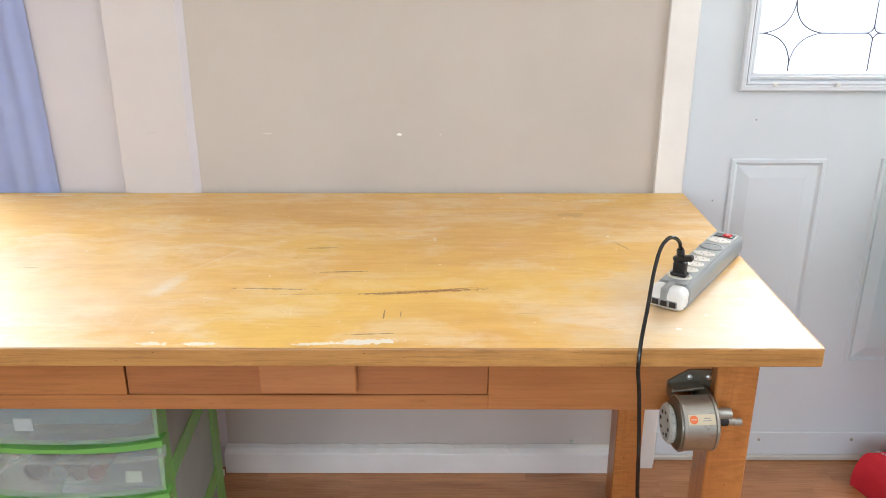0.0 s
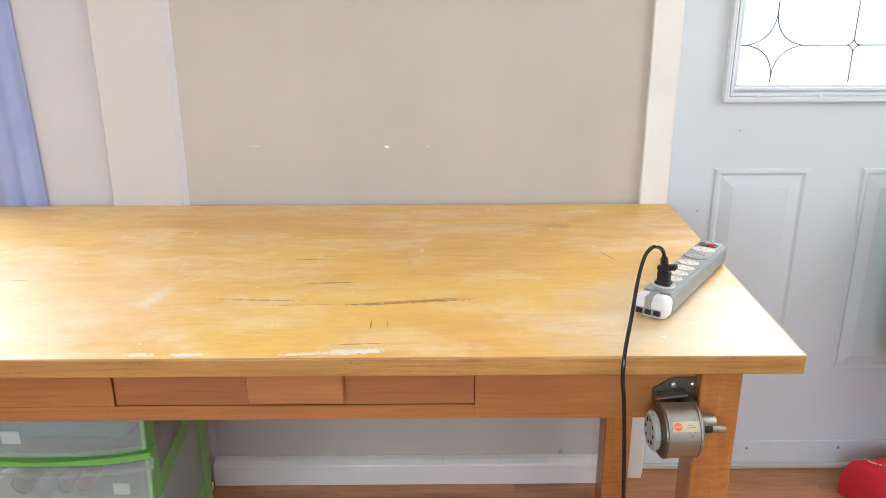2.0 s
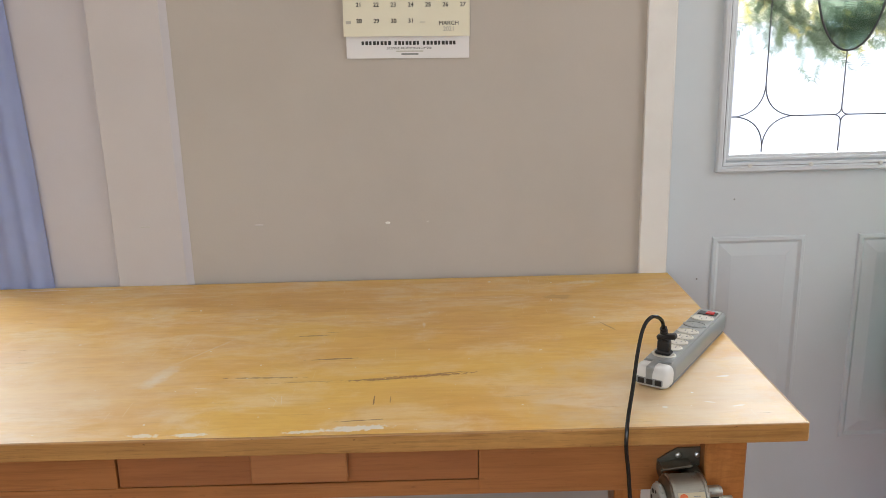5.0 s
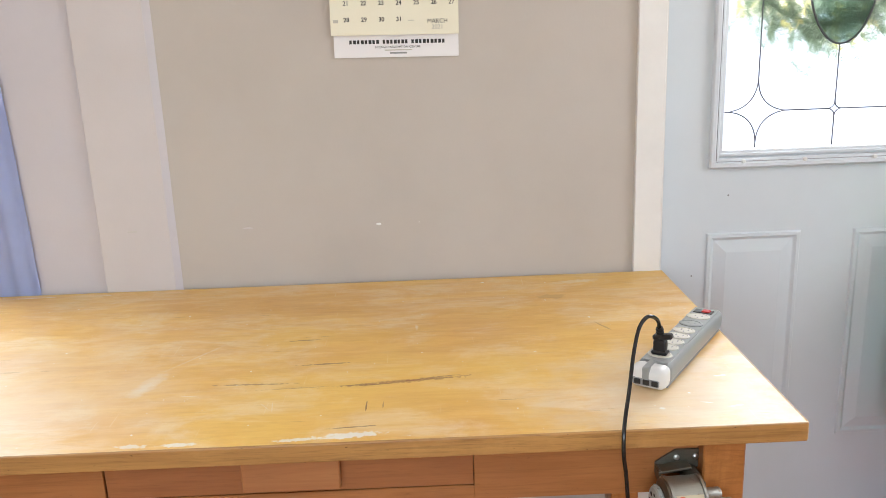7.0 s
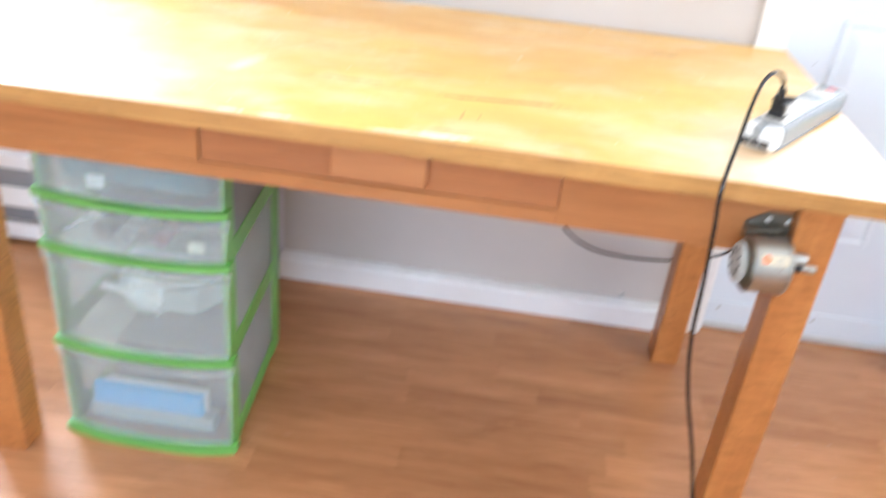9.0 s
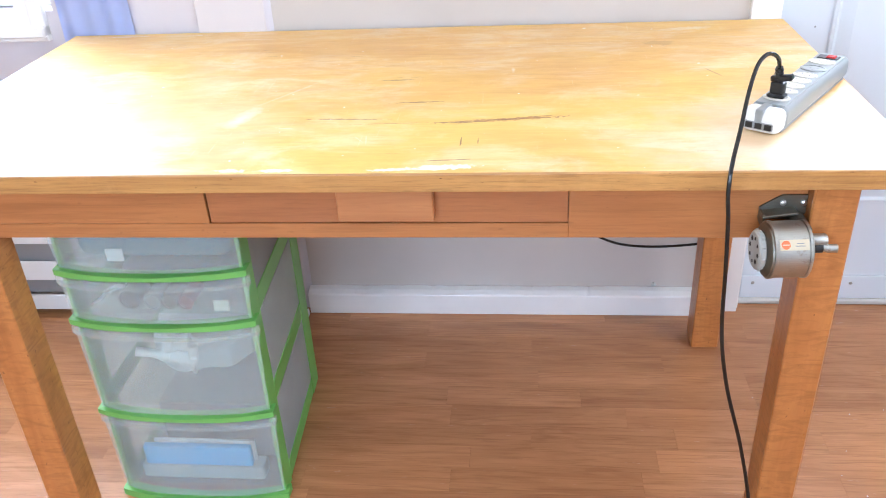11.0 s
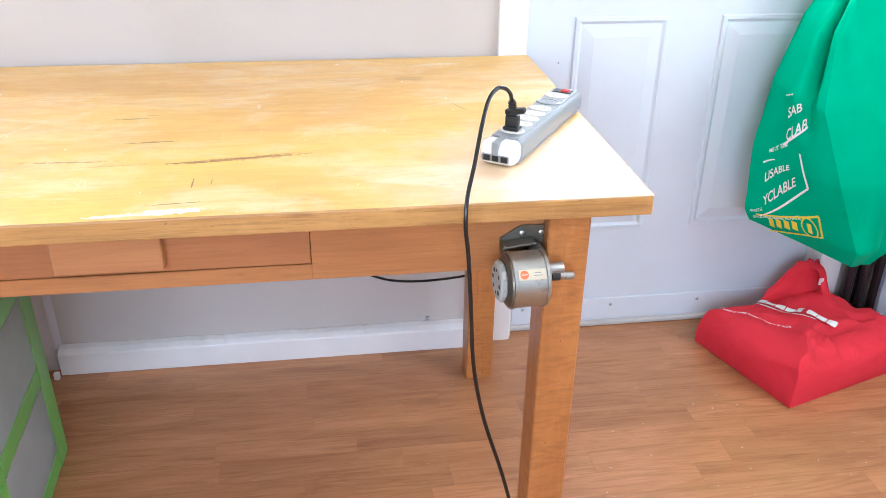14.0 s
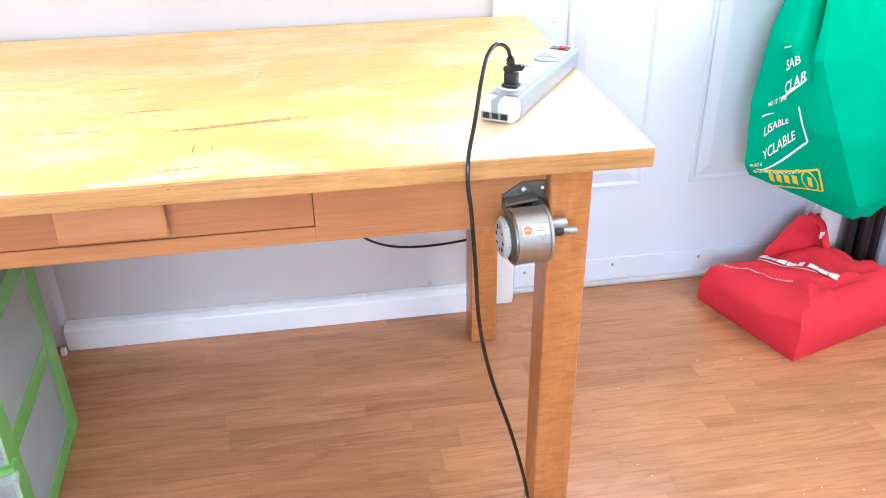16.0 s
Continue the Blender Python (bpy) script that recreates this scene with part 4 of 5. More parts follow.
# ---- pencil sharpener ----
sharp = thing("pencil_sharpener", (0.495, 1.15, 0.64), "old steel wall pencil sharpener screwed to the apron", "pencil sharpener")
C = Vector((0.4905, 1.097, 0.6295))
AX = Matrix.Translation(C) @ Matrix.Rotation(radians(3), 4, "Z") @ Matrix.Rotation(radians(90), 4, "Y")     # z of AX runs along x
R = 0.040
part("barrel", lathe([(R - 0.002, -0.021), (R, -0.020), (R, 0.022), (R - 0.002, 0.023)], AX, 40), M_STEEL, sharp, "scratched steel shavings drum", True)
part("rim_band", lathe([(R + 0.0005, -0.0245), (R + 0.0014, -0.024), (R + 0.0014, -0.0205), (R + 0.0005, -0.020)], AX, 40), M_STEEL, sharp, "", True)
part("left_plate", lathe([(0, -0.031), (R - 0.009, -0.031), (R - 0.002, -0.027), (R - 0.001, -0.0235), (0, -0.0235)], AX, 40), M_CAST, sharp, "dark end plate", True)
part("right_plate", lathe([(0, 0.0225), (R + 0.001, 0.0225), (R + 0.001, 0.0265), (R - 0.006, 0.030), (0.015, 0.032), (0.015, 0.036), (0, 0.036)], AX, 40), M_STEEL, sharp, "", True)
dial = part("size_dial", lathe([(0, -0.041), (0.0255, -0.041), (0.0285, -0.0385), (0.0285, -0.033), (0.026, -0.031), (0, -0.031)], AX, 36), M_DIAL, sharp, "grey dial with pencil holes", True)
for k in range(8):
    a = 2 * math.pi * k / 8
    # solid dark discs, their colour standing in for the holes' shade
    part("dial_hole", lathe([(0, -0.0415), (0.0024 + 0.0004 * (k % 4), -0.0415), (0.0024 + 0.0004 * (k % 4), -0.039)], AX @ Matrix.Translation((0.0175 * math.cos(a), 0.0175 * math.sin(a), 0)), 12), M_DARK, dial)
for k in range(12):
    a = 2 * math.pi * k / 12
    part("dial_tooth", box(-0.003, 0.003, -0.0022, 0.0022, -0.0375, -0.0335, 0.001, None, 1, AX @ Matrix.Rotation(a, 4, "Z") @ Matrix.Translation((0.0275, 0, 0))), M_DIAL, dial)
part("shaft", lathe([(0.0095, 0.035), (0.0095, 0.0535), (0.008, 0.056), (0, 0.056)], AX @ Matrix.Translation((-0.013, 0.0, 0)), 20), M_STEEL, sharp, "", True)
part("crank_stub", tube([AX @ Vector((-0.006, -0.004, 0.048)), AX @ Vector((-0.003, -0.006, 0.058)), AX @ Vector((-0.0025, -0.006, 0.070))], 0.0062, 12), M_STEEL, sharp, "broken crank stub", True)
# dark plug that paints the shade beside the shaft
part("shaft_gap", lathe([(0.0085, 0.038), (0.0085, 0.050), (0, 0.050)], AX @ Matrix.Translation((-0.004, -0.003, 0)), 16), M_DARK, sharp, "", True)
# name plate wrapped on the drum's front: cream with an orange disc
def on_drum(along, degrees, lift):
    a = radians(degrees)
    return AX @ Vector(((R + lift) * math.sin(a), (R + lift) * -math.cos(a), along))


plate = part("name_plate", sheet(lambda u, v: on_drum(-0.0185 + 0.039 * u, -48 + 21 * v, 0.0006), 8, 8, 0.0004), M_LABEL, sharp, "cream name plate with an orange disc")
part("disc", sheet(lambda u, v: on_drum(-0.0105 + 0.0060 * v * math.cos(2 * math.pi * u), -37.5 + 8.6 * v * math.sin(2 * math.pi * u), 0.0012), 24, 3), M_ORANGE, plate, "orange printed disc")
part("print_bar", sheet(lambda u, v: on_drum(-0.0148 + 0.0085 * u, -38.5 + 1.8 * v, 0.0016), 4, 2), M_LABEL, plate)
for a, w in ((-41, 0.010), (-36, 0.013)):
    part("print_bar", sheet(lambda u, v: on_drum(0.0085 + w * (u - 0.5), a + 1.7 * v, 0.0012), 4, 2), M_GREY, plate)
# bracket: sloping web from the apron to the drum
bm = bmesh.new()
web = [(0.464, 0.670), (0.482, 0.682), (0.494, 0.689), (0.5285, 0.689), (0.5285, 0.660), (0.515, 0.650), (0.464, 0.652)]
f0 = [bm.verts.new((x, AY - 0.0035, z)) for x, z in web]
f1 = [bm.verts.new((x, AY - 0.0002, z)) for x, z in web]
bm.faces.new(f0)
bm.faces.new(f1)
for k in range(len(web)):
    bm.faces.new((f0[k], f0[(k + 1) % len(web)], f1[(k + 1) % len(web)], f1[k]))
bracket = part("bracket", bm, M_CAST, sharp, "dark cast bracket")
part("bracket_shelf", box(0.463, 0.512, AY - 0.026, AY - 0.003, 0.664, 0.668, 0.0012, None, 1, Matrix.Translation((0.481, AY, 0.666)) @ Matrix.Rotation(radians(-8), 4, "Y") @ Matrix.Translation((-0.481, -AY, -0.666))), M_CAST, bracket)
part("bracket_arm", box(0.500, 0.5245, C.y - 0.004, AY - 0.0036, 0.640, 0.664, 0.004, None, 2), M_CAST, bracket)
part("bracket_rib", box(0.464, 0.468, AY - 0.025, AY - 0.003, 0.648, 0.668, 0.001), M_CAST, bracket)
for x in (0.4955, 0.5240):
    part("screw", lathe([(0.0046, 0), (0.0042, 0.002), (0.002, 0.0032), (0, 0.0034)], pose(x, AY - 0.0035, 0.677, 90), 12), M_SCREW, bracket, "bright screw head")

# ---- plastic drawer tower ----
tower = thing("drawer_tower", (-0.50, 1.38, 0.0), "four-drawer tower of clear plastic with lime green frame", "drawer unit")
UX0, UX1, UY0, UY1 = -0.664, -0.336, 1.202, 1.578
RAILS = (0.0, 0.206, 0.410, 0.512, 0.628)        # undersides of the green front rails and the top


def bow(x):
    """How far the bowed front stands out at x."""
    t = (x - UX0) / (UX1 - UX0) * 2 - 1
    return 0.020 * (1 - abs(t) ** 3)


def bowed(x0, x1, z0, z1, y_off=0.0, depth=0.012, taper=0.0, dip=0.0, n=30):
    """A bar along the bowed front, z1 dipped in the middle; taper narrows its lower edge."""
    bm = bmesh.new()
    cols = []
    for k in range(n + 1):
        t = k / n
        xa, xb = x0 + (x1 - x0) * t, x0 + taper + (x1 - x0 - 2 * taper) * t
        y = UY0 - bow(xa) + y_off
        d = dip * math.exp(-(((t - 0.5) / 0.2) ** 2))
        cols.append([bm.verts.new(v) for v in ((xb, y, z0), (xa, y, z1 - d), (xa, y + depth, z1 - d), (xb, y + depth, z0))])
    for a, b in zip(cols, cols[1:]):
        for k in range(4):
            bm.faces.new((a[k], b[k], b[(k + 1) % 4], a[(k + 1) % 4]))
    bm.faces.new(cols[0])
    bm.faces.new(cols[-1])
    bmesh.ops.bevel(bm, geom=[e for e in bm.edges if len(e.link_faces) == 2 and e.calc_face_angle(0) > 0.9], offset=min(depth, z1 - z0) * 0.18, segments=2, affect="EDGES")
    return bm


def lean(bm):
    """The unit narrows a little towards its back."""
    for v in bm.verts:
        if v.co.x > -0.5:
            v.co.x -= 0.017 * max(0, v.co.y - UY0 - 0.05) / (UY1 - UY0 - 0.05)
    return bm


for z in RAILS:
    part("front_rail", bowed(UX0 - 0.005, UX1 + 0.005, z + 0.005 * (z > 0), z + 0.016, -0.003, 0.026, 0.0, 0.004), M_GREEN, tower, "lime green bowed rail", True)
for x0, x1 in ((UX0 + 0.002, UX0 + 0.009), (UX1 - 0.009, UX1 - 0.002)):
    for y0, y1 in ((UY0 + 0.008, UY0 + 0.052), (UY1 - 0.058, UY1)):
        part("post", lean(box(x0, x1, y0, y1, 0.0, 0.645, 0.002, None, 2)), M_GREEN, tower, "lime green corner post")
    for z in RAILS[:3]:
        part("side_rail", lean(box(x0 + 0.001, x1 - 0.001, UY0 + 0.052, UY1 - 0.058, z + 0.002, z + 0.046, 0.003)), M_GREEN, tower, "lime green side rail")
    for z0, z1 in ((0.046, 0.208), (0.252, 0.412), (0.456, 0.64)):
        part("side_panel", lean(box((x0 + x1) / 2 - 0.002, (x0 + x1) / 2 + 0.002, UY0 + 0.052, UY1 - 0.058, z0, z1)), M_SIDE, tower, "frosted side panel")
part("back_panel", lean(box(UX0 + 0.02, UX1 - 0.02, UY1 - 0.014, UY1 - 0.010, 0.02, 0.63)), M_SIDE, tower, "frosted back panel")
part("top_board", lean(box(UX0, UX1, UY0, UY1, 0.648, 0.664, 0.005, None, 2)), M_GREEN, tower, "lime green top")
for z0, z1 in zip(RAILS, RAILS[1:]):
    lo, hi = z0 + 0.0215, z1 - 0.003
    d = part("drawer", bowed(UX0 - 0.003, UX1 + 0.003, lo - 0.003, hi - 0.010, 0.003, 0.003, 0.006), M_FRONT, tower, "milky clear drawer, part full")
    part("drawer_lip", bowed(UX0 - 0.006, UX1 + 0.006, hi - 0.014, hi + 0.004, -0.001, 0.009), M_FRONT, d, "thicker clear lip", True)
    part("drawer_floor", lean(box(UX0 + 0.012, UX1 - 0.012, UY0 + 0.012, UY1 - 0.03, lo, lo + 0.003)), M_CLEAR, d)
    for x in (UX0 + 0.011, UX1 - 0.014):
        part("drawer_side", lean(box(x, x + 0.003, UY0 + 0.012, UY1 - 0.03, lo, hi - 0.01)), M_CLEAR, d)
    part("drawer_back", lean(box(UX0 + 0.012, UX1 - 0.012, UY1 - 0.032, UY1 - 0.029, lo, hi - 0.01)), M_CLEAR, d)

# what the drawers hold
def inside(name, bm, material, at, label, category, smooth=False):
    return single(name, bm, material, at, label, category, "things in the drawers", "", smooth)


bm = box(-0.618, -0.402, 1.224, 1.238, 0.0605, 0.108, 0.002)
inside("blue_box", bm, M_BLUE_CARD, (-0.51, 1.24, 0.0605), "flat bright blue cardboard box in the lowest drawer", "box")
inside("white_booklet", box(-0.60, -0.3965, 1.2395, 1.246, 0.0605, 0.1125, 0.001), M_PAPER, (-0.51, 1.243, 0.0605), "white booklet standing behind the blue box", "booklet")
inside("grey_case", box(-0.63, -0.38, 1.222, 1.26, 0.0255, 0.060, 0.006, None, 2), plastic("pale_grey_case", (0.42, 0.44, 0.46), 0.5), (-0.5, 1.24, 0.0255), "pale grey plastic case under the blue box", "case")
inside("brown_case", box(-0.60, -0.37, 1.29, 1.52, 0.0255, 0.165, 0.004), plastic("mauve_brown_case", (0.24, 0.19, 0.18), 0.6), (-0.48, 1.4, 0.0255), "dull brown box filling the lowest drawer", "box")
bm = bmesh.new()
for at, way, r in (((-0.575, 1.226, 0.338), (0.045, 0.0, -0.006), 0.009), ((-0.53, 1.23, 0.333), (0.05, 0.0, -0.012), 0.015), ((-0.52, 1.232, 0.352), (0.045, 0.004, 0.002), 0.017),
                   ((-0.468, 1.23, 0.352), (-0.004, 0.0, -0.028), 0.010), ((-0.487, 1.227, 0.322), (0.02, 0.0, -0.010), 0.012), ((-0.512, 1.24, 0.372), (0.016, 0.002, 0.014), 0.012)):
    p, d = Vector(at), Vector(way)
    m = Matrix.Translation(p) @ d.to_track_quat("Z", "Y").to_matrix().to_4x4()
    h = d.length
    lathe([(r * 0.6, 0.002), (r * 0.62, 0), (r, 0), (r, h * 0.35), (r * 0.86, h * 0.37), (r * 0.86, h * 0.7), (r, h * 0.72), (r, h), (r * 0.62, h), (r * 0.6, h - 0.002)], m, 18, bm)
tube(smooth_line([(-0.51, 1.235, 0.33), (-0.505, 1.27, 0.29), (-0.51, 1.30, 0.2335)]), 0.004, 10, bm)
inside("white_fittings", bm, M_WHITE, (-0.53, 1.24, 0.2295), "heap of white plastic pipe fittings in a drawer", "fittings", True)


def sack_at(u, v):
    """A slumped soft bag; v from the drawer's floor to its top."""
    a = 2 * math.pi * u
    r = (math.sin(math.pi * min(1, 0.18 + 0.82 * (1 - v))) ** 0.6 if v > 0.4 else 1.0) * (1 - v ** 4)
    n = 1 + 0.12 * noise.noise(Vector((math.cos(a) * 2, math.sin(a) * 2, v * 3)))
    return Vector((-0.515 + 0.115 * r * n * math.cos(a), 1.425 + 0.115 * r * n * math.sin(a), 0.2296 + 0.102 * v ** 0.8))


inside("pale_sack", sheet(sack_at, 40, 16, 0.0, True), cloth("pale_grey_sack", (0.60, 0.62, 0.62)), (-0.515, 1.425, 0.2296), "pale grey soft bag in the deep drawer", "bag", True)
for x, r, h, mat, word in ((-0.560, 0.019, 0.05, M_BLACK, "black"), (-0.521, 0.015, 0.06, M_GREY, "grey"), (-0.489, 0.015, 0.05, M_CAST, "dark metal"), (-0.459, 0.014, 0.055, painted("dark_red_tube", (0.2, 0.03, 0.03), 0.5), "dark red")):
    bm = lathe([(0, 0.004), (r * 0.7, 0.004), (r * 0.75, 0), (r, 0.001), (r, h), (0, h)], Matrix.Translation((x, 1.222, 0.4335 + r)) @ Matrix.Rotation(radians(-90), 4, "X"), 16)
    inside("small_tub", bm, mat, (x, 1.24, 0.4335), "small " + word + " tub lying on its side in a drawer", "tub", True)
inside("price_tag", box(-0.408, -0.380, 1.219, 1.222, 0.4335, 0.455, 0.001), M_PAPER_CREAM, (-0.394, 1.22, 0.4335), "small cream tag leaning in a drawer", "tag")


def crumple(u, v):
    p = Vector((-0.640 + 0.055 * u + 0.012 * v, 1.232 + 0.05 * v, 0.436 + 0.042 * u * (1 - 0.6 * v)))
    return p + Vector((0, 1, 1)) * 0.008 * noise.noise(Vector((u * 4, v * 4, 7)))


inside("crumpled_paper", sheet(crumple, 9, 9, 0.0006), M_PAPER, (-0.61, 1.25, 0.4335), "crumpled white paper in a drawer", "paper")
inside("dark_pouch", box(-0.60, -0.365, 1.285, 1.5, 0.4335, 0.488, 0.015, None, 3), plastic("dark_slate_pouch", (0.05, 0.07, 0.08), 0.6), (-0.49, 1.38, 0.4335), "dark slate pouch at the back of a drawer", "pouch", True)
inside("blue_grey_cloth", box(-0.63, -0.362, 1.222, 1.5, 0.5365, 0.612, 0.02, None, 3), cloth("blue_grey_fabric", (0.10, 0.20, 0.25)), (-0.49, 1.38, 0.5355), "folded blue-grey cloth in the top drawer", "cloth", True)
inside("paper_slip", box(-0.575, -0.545, 1.214, 1.2175, 0.5365, 0.560, 0.001), M_PAPER, (-0.555, 1.223, 0.5365), "white paper slip in the top drawer", "paper")

# ---- weathered post beside the table ----
post = single("weathered_post", box(-0.02, 0.02, -0.022, 0.022, 0.0, 0.78, 0.003, None, 1, Matrix.Translation((-1.165, 1.59, 0.003)) @ Matrix.Rotation(radians(4.5), 4, "Y")), M_POST, (-1.165, 1.59, 0.0), "leaning wooden post with flaking white paint", "post")

# ---- wall calendar ----
cal = thing("wall_calendar", (0.083, 1.88, 1.245), "cream wall calendar page over a white advertising strip", "calendar")
part("backing_strip", box(-0.048, 0.219, 1.8805, 1.8825, 1.246, 1.32), M_PAPER, cal, "white strip below the page")
page = part("page", sheet(lambda u, v: Vector((-0.0525 + 0.272 * u, 1.8778 - 0.004 * (1 - v) ** 3, 1.2925 + 0.33 * v)), 4, 16), M_PAPER_CREAM, cal, "cream page for one month")
part("picture_page", box(-0.0525, 0.2195, 1.8795, 1.8820, 1.625, 1.86), M_PAPER_CREAM, cal)


def on_page(x0, z0, y=1.8728):
    return lambda x, z: Vector((x0 + x, y, z0 + z))


def on_sheet(x0, z0):
    return lambda x, z: Vector((x0 + x, 1.8777 - 0.004 * (1 - min(1, max(0, (z0 + z - 1.2925) / 0.33))) ** 3 - 0.0004, z0 + z))


for row, first in enumerate((28, 21, 14, 7)):
    for k in range(7):
        if first + k < 32:
            part("date", lettering(str(first + k), 0.0125, on_sheet(-0.0185 + 0.0372 * k, 1.3205 + 0.0335 * row)), M_INK_BLACK, page)
part("month", lettering("MARCH", 0.0125, on_sheet(0.1745, 1.3155), bold=0), M_INK_BLACK, page)
part("year", lettering("2021", 0.0125, on_sheet(0.1745, 1.3035)), M_INK_FAINT, page)
part("punch_hole", lathe([(0, 0), (0.0022, 0), (0, 0.0004)], pose(0.083, 1.8744, 1.2995, 90), 10), M_INK_BLACK, page)
part("print_bar", box(-0.047, -0.036, 1.8741, 1.8746, 1.3185, 1.325), M_INK_FAINT, page)
part("print_bar", box(0.112, 0.124, 1.8741, 1.8746, 1.321, 1.3225), M_INK_FAINT, page)
# name of the shop as plain blocks, a readable line, then bars
x = -0.015
for w in (0.066, 0.056, 0.074):
    n = max(3, round(w / 0.0082))
    for k in range(n):
        part("print_bar", box(x + k * w / n, x + (k + 0.62 + 0.14 * (k % 2)) * w / n, 1.8800, 1.8806, 1.2742, 1.2823), M_INK_BLACK, cal)
    x += w + 0.0055
part("small_line", lettering("LICENSED REDEMPTION CENTRE", 0.0066, on_page(0.0885, 1.2652, 1.8794), bold=0), M_INK_BLACK, cal)
part("print_bar", box(0.06, 0.119, 1.8800, 1.8806, 1.2598, 1.2620), M_INK_FAINT, cal)
part("print_bar", box(0.071, 0.108, 1.8800, 1.8806, 1.2530, 1.2565), M_GREY, cal)
part("hook", tube([Vector((0.083, WALL, 1.87)), Vector((0.083, 1.872, 1.87))], 0.0015, 6), M_STEEL, cal)

cal.rotation_euler = (0, radians(0.9), 0)

# marks on the wall
for x, z, w, h in ((0.026, 0.878, 0.006, 0.003), (0.118, 0.879, 0.0015, 0.001), (-0.27, 0.88, 0.012, 0.002)):
    single("paint_chip", lathe([(0, 0), (1, 0), (0.7, 0.0009), (0, 0.001)], Matrix.Translation((x, WALL - 0.0001, z)) @ Matrix.Rotation(radians(90), 4, "X") @ Matrix.Diagonal((w, h, 1, 1)), 9), M_INK_WHITE if w < 0.01 else M_PILLAR, (x, WALL, z), "small pale chip in the wall paint", "paint chip", "paint chips")

single("scratch", box(-0.536, -0.516, 1.8728, 1.8742, 0.884, 0.8855), M_INK_FAINT, (-0.526, 1.874, 0.884), "faint grey scratch on the boxed pillar", "scratch")
for x, z in ((0.757, 0.713), (0.866, 0.612), (0.835, 0.905)):
    single("door_speck", lathe([(0, 0), (0.0022, 0), (0.0014, 0.0006), (0, 0.0007)], pose(x, DOOR - 0.0001, z, 90), 8), M_GREY, (x, DOOR, z), "tiny dark chip in the door's white paint", "paint chip", "chips in the door")

# ---- wreath outside the door ----
wreath = thing("wreath", (1.085, 2.03, 1.235), "evergreen wreath with yellowed tips outside the glass", "wreath")
rng = random.Random(5)


def sprigs(count, warm):
    bm = bmesh.new()
    for _ in range(count):
        a, ring, tilt = rng.uniform(0, 2 * math.pi), rng.gauss(0.190, 0.032), rng.uniform(-0.7, 0.7)
        at = Vector((1.085 + ring * math.cos(a), 2.03 + rng.gauss(0, 0.018), 1.48 + ring * math.sin(a)))
        way = Vector((math.cos(a + tilt + 0.6), rng.uniform(-0.5, 0.3), math.sin(a + tilt + 0.6))).normalized() * rng.uniform(0.025, 0.055)
        if a > math.pi and warm is False and rng.random() < 0.3:
            way += Vector((0, 0, -0.012))
        up = way.cross(Vector((0, 1, 0))).normalized()
        for k in range(12):
            root = at + way * (k / 12)
            for s in (-1, 1):
                tip = root + way.normalized() * rng.uniform(0.006, 0.014) + up * s * rng.uniform(0.007, 0.015) + Vector((0, rng.uniform(-0.012, 0.012), rng.uniform(-0.005, 0.003)))
                v = [bm.verts.new(root), bm.verts.new(root + way.normalized() * 0.0022), bm.verts.new(tip)]
                bm.faces.new(v)
    return bm


part("greenery", sprigs(1150, False), M_LEAF, wreath, "dark evergreen sprigs")
part("yellowed_tips", sprigs(150, True), M_LEAF_WARM, wreath, "yellowed sprigs")
part("wire_ring", tube([Vector((1.085 + 0.2 * math.cos(a), 2.03, 1.48 + 0.2 * math.sin(a))) for a in [2 * math.pi * k / 32 for k in range(33)]], 0.006, 6), M_LEAF, wreath)

# ---- green bag on the door knob ----
LEVELS = (0.0, 0.06, 0.3, 0.58, 0.8, 1.0)
LEFT = ((1.230, 1.80, 0.350), (1.208, 1.79, 0.385), (1.195, 1.79, 0.54), (1.222, 1.80, 0.70), (1.280, 1.82, 0.84), (1.362, 1.845, 0.965))
RIDGE = ((1.452, 1.695, 0.262), (1.440, 1.665, 0.31), (1.342, 1.645, 0.49), (1.272, 1.665, 0.66), (1.296, 1.72, 0.81), (1.385, 1.80, 0.955))
RIGHT = ((1.548, 1.76, 0.228), (1.600, 1.755, 0.275), (1.628, 1.74, 0.47), (1.590, 1.745, 0.66), (1.530, 1.78, 0.81), (1.468, 1.82, 0.945))
REAR = ((1.40, 1.845, 0.305), (1.41, 1.875, 0.34), (1.42, 1.885, 0.52), (1.42, 1.89, 0.69), (1.42, 1.89, 0.84), (1.425, 1.875, 0.955))


def along(rows, v):
    for k in range(len(LEVELS) - 1):
        if v <= LEVELS[k + 1] or k == len(LEVELS) - 2:
            t = (v - LEVELS[k]) / (LEVELS[k + 1] - LEVELS[k])
            t = t if k in (0,) else t * t * (3 - 2 * t) * 0.5 + t * 0.5
            return Vector(rows[k]).lerp(Vector(rows[k + 1]), t)


